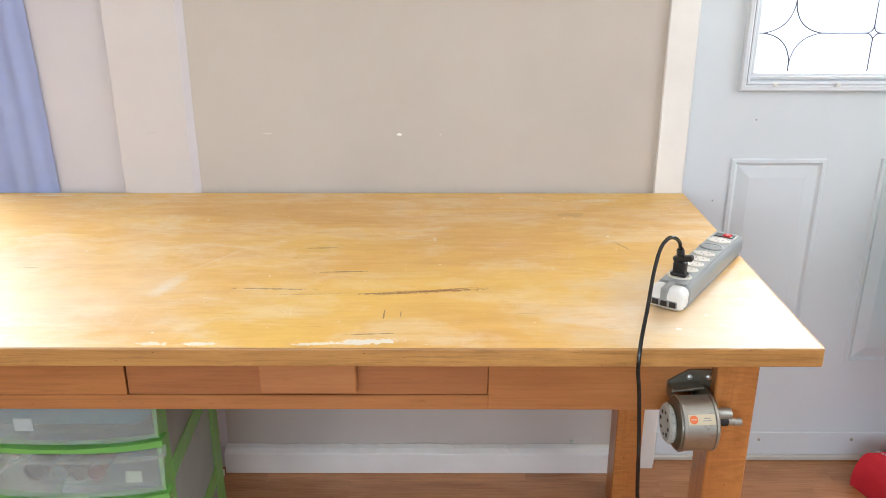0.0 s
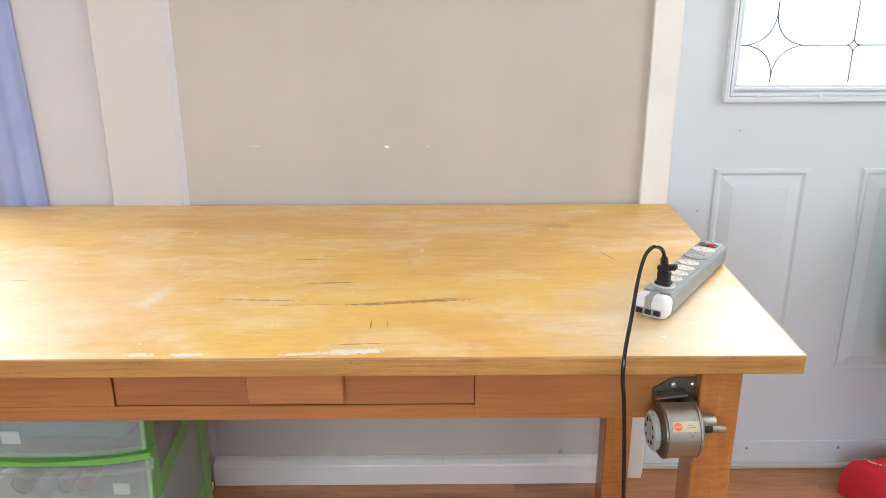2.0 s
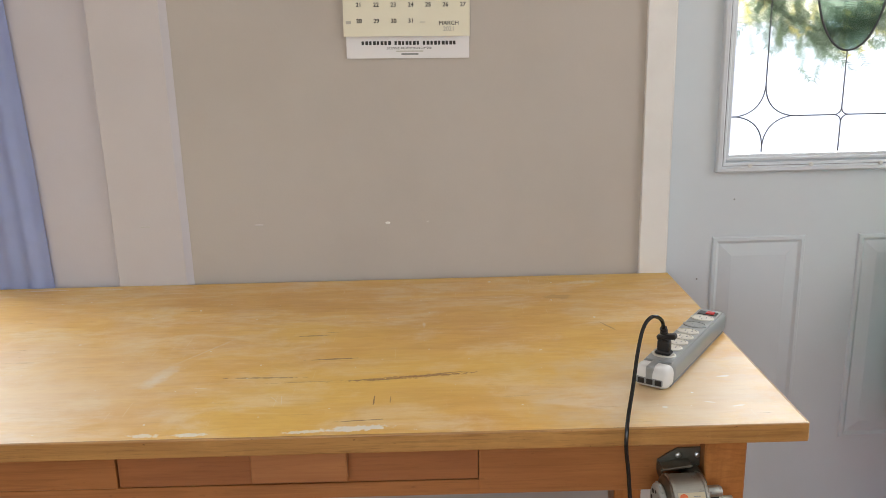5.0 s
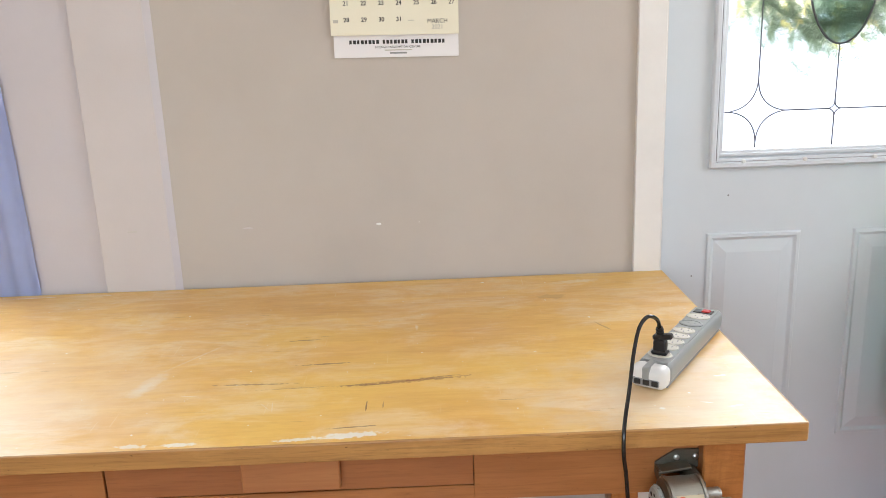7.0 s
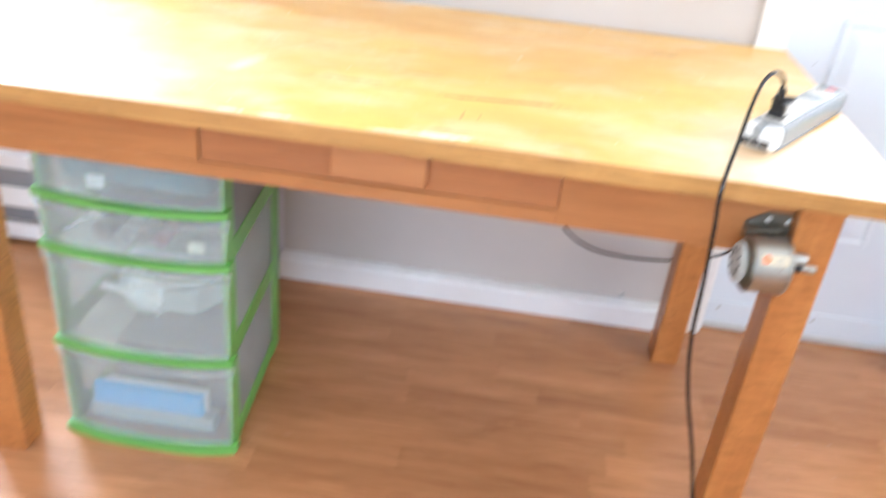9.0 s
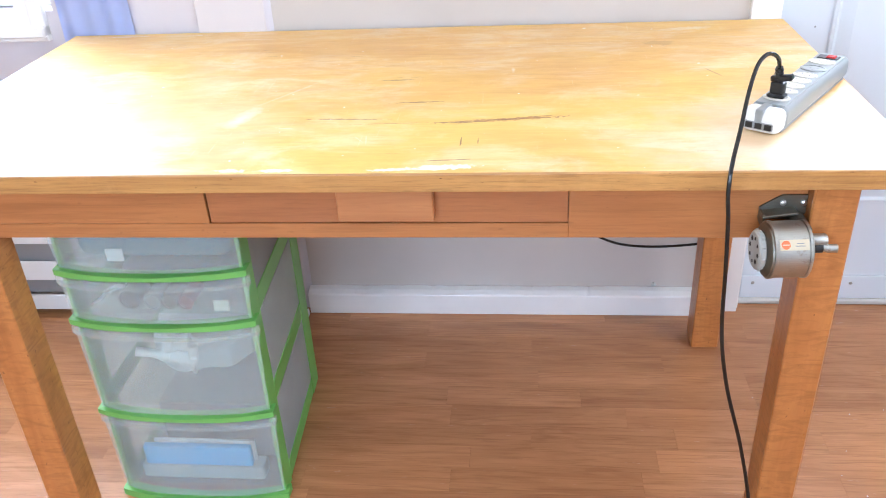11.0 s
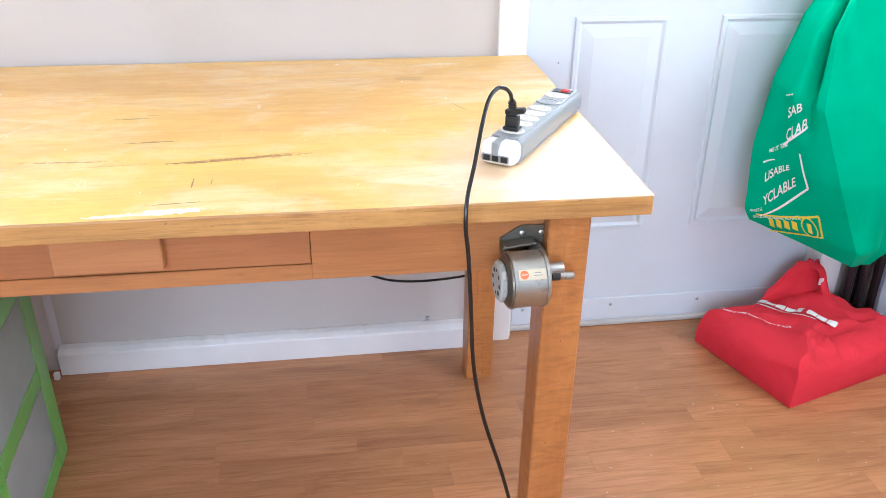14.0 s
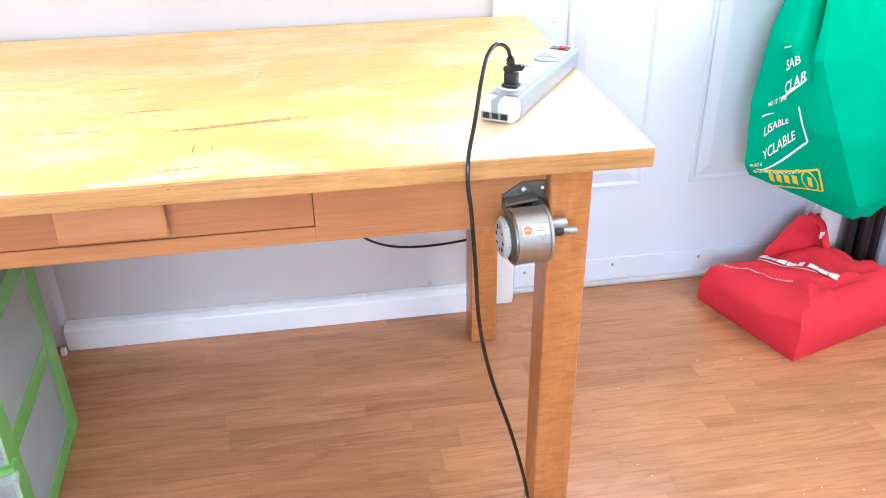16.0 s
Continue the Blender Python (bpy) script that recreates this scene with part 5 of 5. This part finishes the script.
def bag_at(u, v):
    """u runs round the bag from its left edge over the ridge, v upwards."""
    ring = [along(r, v) for r in (LEFT, RIDGE, RIGHT, REAR)]
    q = (u % 1) * 4
    k, t = int(q) % 4, q - int(q)
    s = t * 0.6 + (t * t * (3 - 2 * t)) * 0.4
    p = ring[k].lerp(ring[(k + 1) % 4], s)
    out = (p - (ring[0] + ring[1] + ring[2] + ring[3]) / 4)
    out.z = 0
    out = out.normalized() if out.length > 1e-6 else Vector((0, -1, 0))
    swell = 0.016 * math.sin(math.pi * t) * math.sin(math.pi * min(1, v * 1.1))
    folds = 0.005 * noise.noise(Vector((u * 11, v * 2.2, 1))) + 0.006 * noise.noise(Vector((u * 5, v * 6, 4))) + 0.006 * v * math.sin(u * 46)
    pleat = -0.06 * math.exp(-(((u % 1) - 0.17 - 0.05 * (v - 0.6)) / 0.022) ** 2) * min(1, max(0, (v - 0.42) * 4))
    crease = 0.012 * math.exp(-(((u % 1) - 0.36 - 0.2 * (0.5 - v)) / 0.02) ** 2) - 0.010 * math.exp(-(((u % 1) - 0.42 + 0.1 * v) / 0.025) ** 2)
    return p + out * (swell + folds + pleat + crease)


gbag = thing("green_bag", (1.42, 1.80, 0.23), "full green reusable shopping bag hanging from the door knob", "shopping bag")
bm = sheet(bag_at, 112, 56, 0.0, True)
bm.faces.new([v for v in bm.verts][:112][::-1])
part("bag_body", bm, M_GREENBAG, gbag, "", True)
K = Vector((1.424, 1.858, 0.985))
for pts in (((1.372, 1.80, 0.94), (1.392, 1.81, 0.99), K + Vector((-0.012, -0.012, 0.03))), ((1.465, 1.82, 0.93), (1.452, 1.825, 0.98), K + Vector((0.012, -0.012, 0.03))),
            ((1.352, 1.845, 0.95), (1.39, 1.85, 1.0), K + Vector((-0.01, 0.008, 0.03)))):
    part("handle", tube(smooth_line(pts + (K + Vector((0, 0, 0.034)),), 6), 0.012, 10, None, 0.4), M_GREENBAG, gbag, "gathered green handle", True)


def on_bag(u0, v0, du, dv, slant=0.0, lift=0.0022):
    """Flat metres x, y onto the left face round (u0, v0)."""
    def put(x, y):
        u, v = u0 + x * du, v0 + y * dv + x * slant
        p = bag_at(u, v)
        n = (bag_at(u + 0.004, v) - p).cross(bag_at(u, v + 0.01) - p).normalized()
        return p + n * (lift if n.y < 0 else -lift)
    return put


def bar_on_bag(name, u0, v0, u1, v1, thick_u, thick_v, material, label=""):
    f = on_bag(0.012, -0.040, 0.78, 1)
    part(name, sheet(lambda a, b: f(u0 + (u1 - u0) * a + thick_u * (b - 0.5), v0 + (v1 - v0) * a + thick_v * (b - 0.5)), 10, 2), material, gbag, label)


DU, DV = 0.98, 1.45
for body, size, u0, v0, slant in (("LISABLE", 0.029, 0.098, 0.300, 1.5), ("YCLABLE", 0.031, 0.104, 0.235, 1.5), ("SAB", 0.034, 0.150, 0.56, 1.3), ("CLAB", 0.034, 0.157, 0.497, 1.3),
                                  ("ME IT TIME", 0.017, 0.100, 0.42, 1.3), ("PENSEZ À", 0.013, 0.030, 0.135, 1.0), ("DE VOS PROCHAINS ACHATS.", 0.013, 0.085, 0.138, 0.9)):
    part("printed_line", lettering(body, size, on_bag(0.012 + u0 * 0.78, v0 - 0.058, DU, DV, slant), squeeze=0.62), M_INK_WHITE, gbag, "white printed words")
for a in ((0.045, 0.105, 0.185, 0.283), (0.185, 0.283, 0.172, 0.43), (0.05, 0.30, 0.09, 0.345), (0.115, 0.60, 0.145, 0.63), (0.115, 0.43, 0.195, 0.52)):
    horizontal = abs(a[2] - a[0]) > abs(a[3] - a[1]) * 0.5
    bar_on_bag("printed_rule", *a, 0.0 if horizontal else 0.006, 0.008 if horizontal else 0.0, M_INK_WHITE)
for a in ((0.03, 0.10, 0.20, 0.205), (0.06, 0.035, 0.20, 0.125), (0.2, 0.125, 0.2, 0.205)):
    horizontal = abs(a[2] - a[0]) > 0.01
    bar_on_bag("printed_rule", *a, 0.0 if horizontal else 0.005, 0.007 if horizontal else 0.0, M_INK_YELLOW, "yellow printed rule")
for k, u in enumerate((0.075, 0.095, 0.115, 0.135)):
    bar_on_bag("printed_block", u, 0.068 + 0.012 * k, u, 0.112 + 0.012 * k, 0.013, 0.0, M_INK_YELLOW, "yellow printed block")
f = on_bag(0.012, -0.040, 0.78, 1)
part("printed_ring", sheet(lambda a, b: f(0.172 + (0.017 + 0.003 * b) * math.cos(2 * math.pi * a), 0.145 + (0.036 + 0.006 * b) * math.sin(2 * math.pi * a)), 28, 1), M_INK_YELLOW, gbag, "yellow printed ring")
bar_on_bag("printed_block", 0.172, 0.125, 0.172, 0.165, 0.010, 0.0, M_INK_YELLOW)

# ---- red bag lying on the floor ----
rbag = thing("red_bag", (1.38, 1.71, 0.0), "half-full red reusable shopping bag lying on the floor", "shopping bag")
P00, P10, P11, P01 = Vector((1.254, 1.510)), Vector((1.640, 1.635)), Vector((1.50, 1.862)), Vector((1.150, 1.806))     # front, right, rear, left


def red_at(u, v):
    """A slumped flat box: v from the floor edge (0) over the side (to 0.4) to the middle of the top (1)."""
    q = (u % 1) * 4
    k, t = int(q) % 4, q - int(q)
    c = (P00, P10, P11, P01)
    mid = (P00 + P10 + P11 + P01) / 4
    edge = c[k].lerp(c[(k + 1) % 4], t)
    h = (0.124, 0.122, 0.118, 0.100)
    top = h[k] * (1 - t) + h[(k + 1) % 4] * t
    if v < 0.4:
        s = v / 0.4
        bulge = 0.018 * math.sin(math.pi * s) * (0.2 + math.sin(math.pi * t)) - 0.044 * s ** 2 - 0.022 * s ** 2 * math.sin(math.pi * t)
        p, z = edge + (edge - mid).normalized() * bulge, top * math.sin(s * math.pi / 2)
    else:
        s = (v - 0.4) / 0.6
        p, z = (edge + (edge - mid).normalized() * (-0.044 - 0.022 * math.sin(math.pi * t))).lerp(mid, s), top * (1 - s) + 0.122 * s - 0.007 * math.sin(math.pi * min(1, s * 1.6)) * (0.4 + 0.6 * math.sin(math.pi * t))
    n = 0.007 * noise.noise(Vector((p.x * 9, p.y * 9, z * 14))) + 0.004 * noise.noise(Vector((p.x * 26, p.y * 26, z * 30))) + 0.018 * (0.2 - abs(noise.noise(Vector((p.x * 15 + 5, p.y * 10, z * 12)))))
    w = min(1, v * 5)
    return Vector((p.x + n * w, p.y + 0.7 * n * w, max(0.001, z + n * w)))


bm = sheet(red_at, 128, 40, 0.0, True)
bm.verts.index_update()
red_shape = ([v.co.copy() for v in bm.verts], [[v.index for v in f.verts] for f in bm.faces])
part("bag_body", bm, M_REDBAG, rbag, "", True)


def flap(u, v):
    a = Vector((1.315, 1.83, 0.09)).lerp(Vector((1.53, 1.85, 0.085)), u)
    b = Vector((1.415, 1.842, 0.204)).lerp(Vector((1.475, 1.845, 0.200)), u)
    p = a.lerp(b, v)
    return p + Vector((0, -0.012 * math.sin(math.pi * u) + 0.01 * noise.noise(Vector((u * 5, v * 5, 2))), 0))


part("handle_flap", sheet(flap, 16, 14, 0.002), M_REDBAG, rbag, "crumpled red handle flap", True)
part("handle", tube(smooth_line([(1.438, 1.838, 0.202), (1.468, 1.82, 0.185), (1.475, 1.805, 0.155), (1.490, 1.80, 0.112)], 6), 0.011, 8, None, 0.35), M_REDBAG, rbag, "folded red handle", True)
part("care_label", box(1.459, 1.471, 1.802, 1.804, 0.15, 0.168), M_WHITE, rbag, "small white care label")


red_tree = BVHTree.FromPolygons(*red_shape)


def on_red(x, y):
    """Height of the top face."""
    hit = red_tree.ray_cast(Vector((x, y, 0.5)), Vector((0, 0, -1)))[0]
    return hit.z if hit else 0.0


def red_words(x0, y0, degrees):
    ca, sa = math.cos(radians(degrees)), math.sin(radians(degrees))
    return lambda x, y: Vector((x0 + ca * x - sa * y, y0 + sa * x + ca * y, on_red(x0 + ca * x - sa * y, y0 + sa * x + ca * y) + 0.006))


part("printed_line", lettering("Hand wash in cold water / Laver à la main", 0.0115, red_words(1.247, 1.735, -44)), M_INK_WHITE, rbag, "small white printed line")
big = red_words(1.366, 1.748, -50)
for k, (w, h) in enumerate(((0.024, 0.028), (0.023, 0.018), (0.023, 0.018), (0.023, 0.018), (0.014, 0.028), (0.024, 0.020), (0.023, 0.020), (0.023, 0.020))):
    x = -0.092 + 0.0255 * k
    part("printed_block", sheet(lambda a, b: big(x + w * a, -0.012 + h * b), 3, 3), M_INK_WHITE, rbag, "white printed block")
part("printed_rule", sheet(lambda a, b: big(-0.085 + 0.15 * a, -0.024 + 0.003 * b), 12, 1), M_INK_WHITE, rbag)

# ---- beside the door: black folded frame and blue-grey louvred panel ----
black = thing("black_folded_chair", (1.60, 1.82, 0.0), "folded black chair standing against the wall", "folded chair")
for x in (1.560, 1.592, 1.622):
    part("leg", tube([Vector((x + 0.012, 1.835 - (x - 1.56) * 0.4, 0.0)), Vector((x - 0.004, 1.85 - (x - 1.56) * 0.4, 0.88))], 0.013, 10), M_BLACK, black)
part("seat_cloth", sheet(lambda u, v: Vector((1.566 + 0.07 * u, 1.852 - 0.012 * math.sin(u * 9), 0.05 + 0.8 * v)), 12, 6, 0.004), cloth("black_canvas", (0.02, 0.02, 0.022)), black, "black canvas")
louver = thing("louvred_panel", (1.80, 1.80, 0.0), "blue-grey metal louvred panel standing on the floor", "louvred panel")
bm = box(1.632, 1.668, 1.785, 1.812, 0.0, 0.95, 0.003)
part("frame_side", bm, M_LOUVER, louver)
part("frame_side", box(1.93, 1.966, 1.785, 1.812, 0.0, 0.95, 0.003), M_LOUVER, louver)
for z in (0.0, 0.91):
    part("frame_rail", box(1.668, 1.93, 1.787, 1.81, z, z + 0.04, 0.003), M_LOUVER, louver)
for k in range(30):
    z = 0.052 + 0.0288 * k
    part("slat", box(1.668, 1.93, -0.012, 0.012, -0.0025, 0.0025, 0.001, None, 1, Matrix.Translation((0, 1.80, z + 0.008)) @ Matrix.Rotation(radians(38), 4, "X")), M_LOUVER, louver)
for z in (0.06, 0.16, 0.4):
    part("rivet", lathe([(0.003, 0), (0.002, 0.0015), (0, 0.0018)], pose(1.648, 1.785, z, 90), 8), M_SCREW, louver)

# ---- floor: laminate strips, the nearest as pieces ----
floor = structure("floor", box(-2.4, 2.3, -2.24, 1.945, -0.06, -0.0035), M_JOINT, "brown wood-look laminate floor", "floor")
ROW = 0.0648


def strip_mesh(length):
    bm = box(0, length - 0.0002, 0, ROW - 0.0003, -0.004, 0.0, 0.0)
    return mesh_of("laminate_strip", bm, M_FLOOR)


LENGTHS = (0.30, 0.38, 0.47, 0.56, 0.66, 0.78)
strips = {n: strip_mesh(n) for n in LENGTHS}
rng = random.Random(11)
rest = bmesh.new()
for row in range(65):
    y = 1.9455 - ROW * (row + 1)
    x = -2.4 - rng.uniform(0, 0.5)
    while x < 2.3:
        n = rng.choice(LENGTHS)
        if row < 17 and x > -1.75 and x + n < 2.28:
            ob = new("laminate_strip", strips[n])
            ob.location, ob.parent = (x, y, 0), floor
        else:
            x0, x1 = max(x, -2.4), min(x + n - 0.0006, 2.3)
            if x1 > x0 + 0.002:
                q = [rest.verts.new(c) for c in ((x0, y, 0), (x1, y, 0), (x1, y + ROW - 0.0006, 0), (x0, y + ROW - 0.0006, 0))]
                rest.faces.new(q)
        x += n
part("laminate_rest", rest, M_FLOOR_REST, floor)["kind"] = "stuff"
# crumbs on the floor
rng = random.Random(3)
bm = bmesh.new()
for _ in range(36):
    x, y, r = rng.uniform(0.6, 1.35), rng.uniform(1.1, 1.6), rng.uniform(0.0007, 0.0018)
    bmesh.ops.create_icosphere(bm, subdivisions=1, radius=r, matrix=Matrix.Translation((x, y, r * 0.5)) @ Matrix.Diagonal((1, rng.uniform(0.5, 1.4), 0.5, 1)))
single("crumbs", bm, M_IVORY, (0.95, 1.35, 0), "pale crumbs scattered on the floor", "crumbs", "", "stuff")
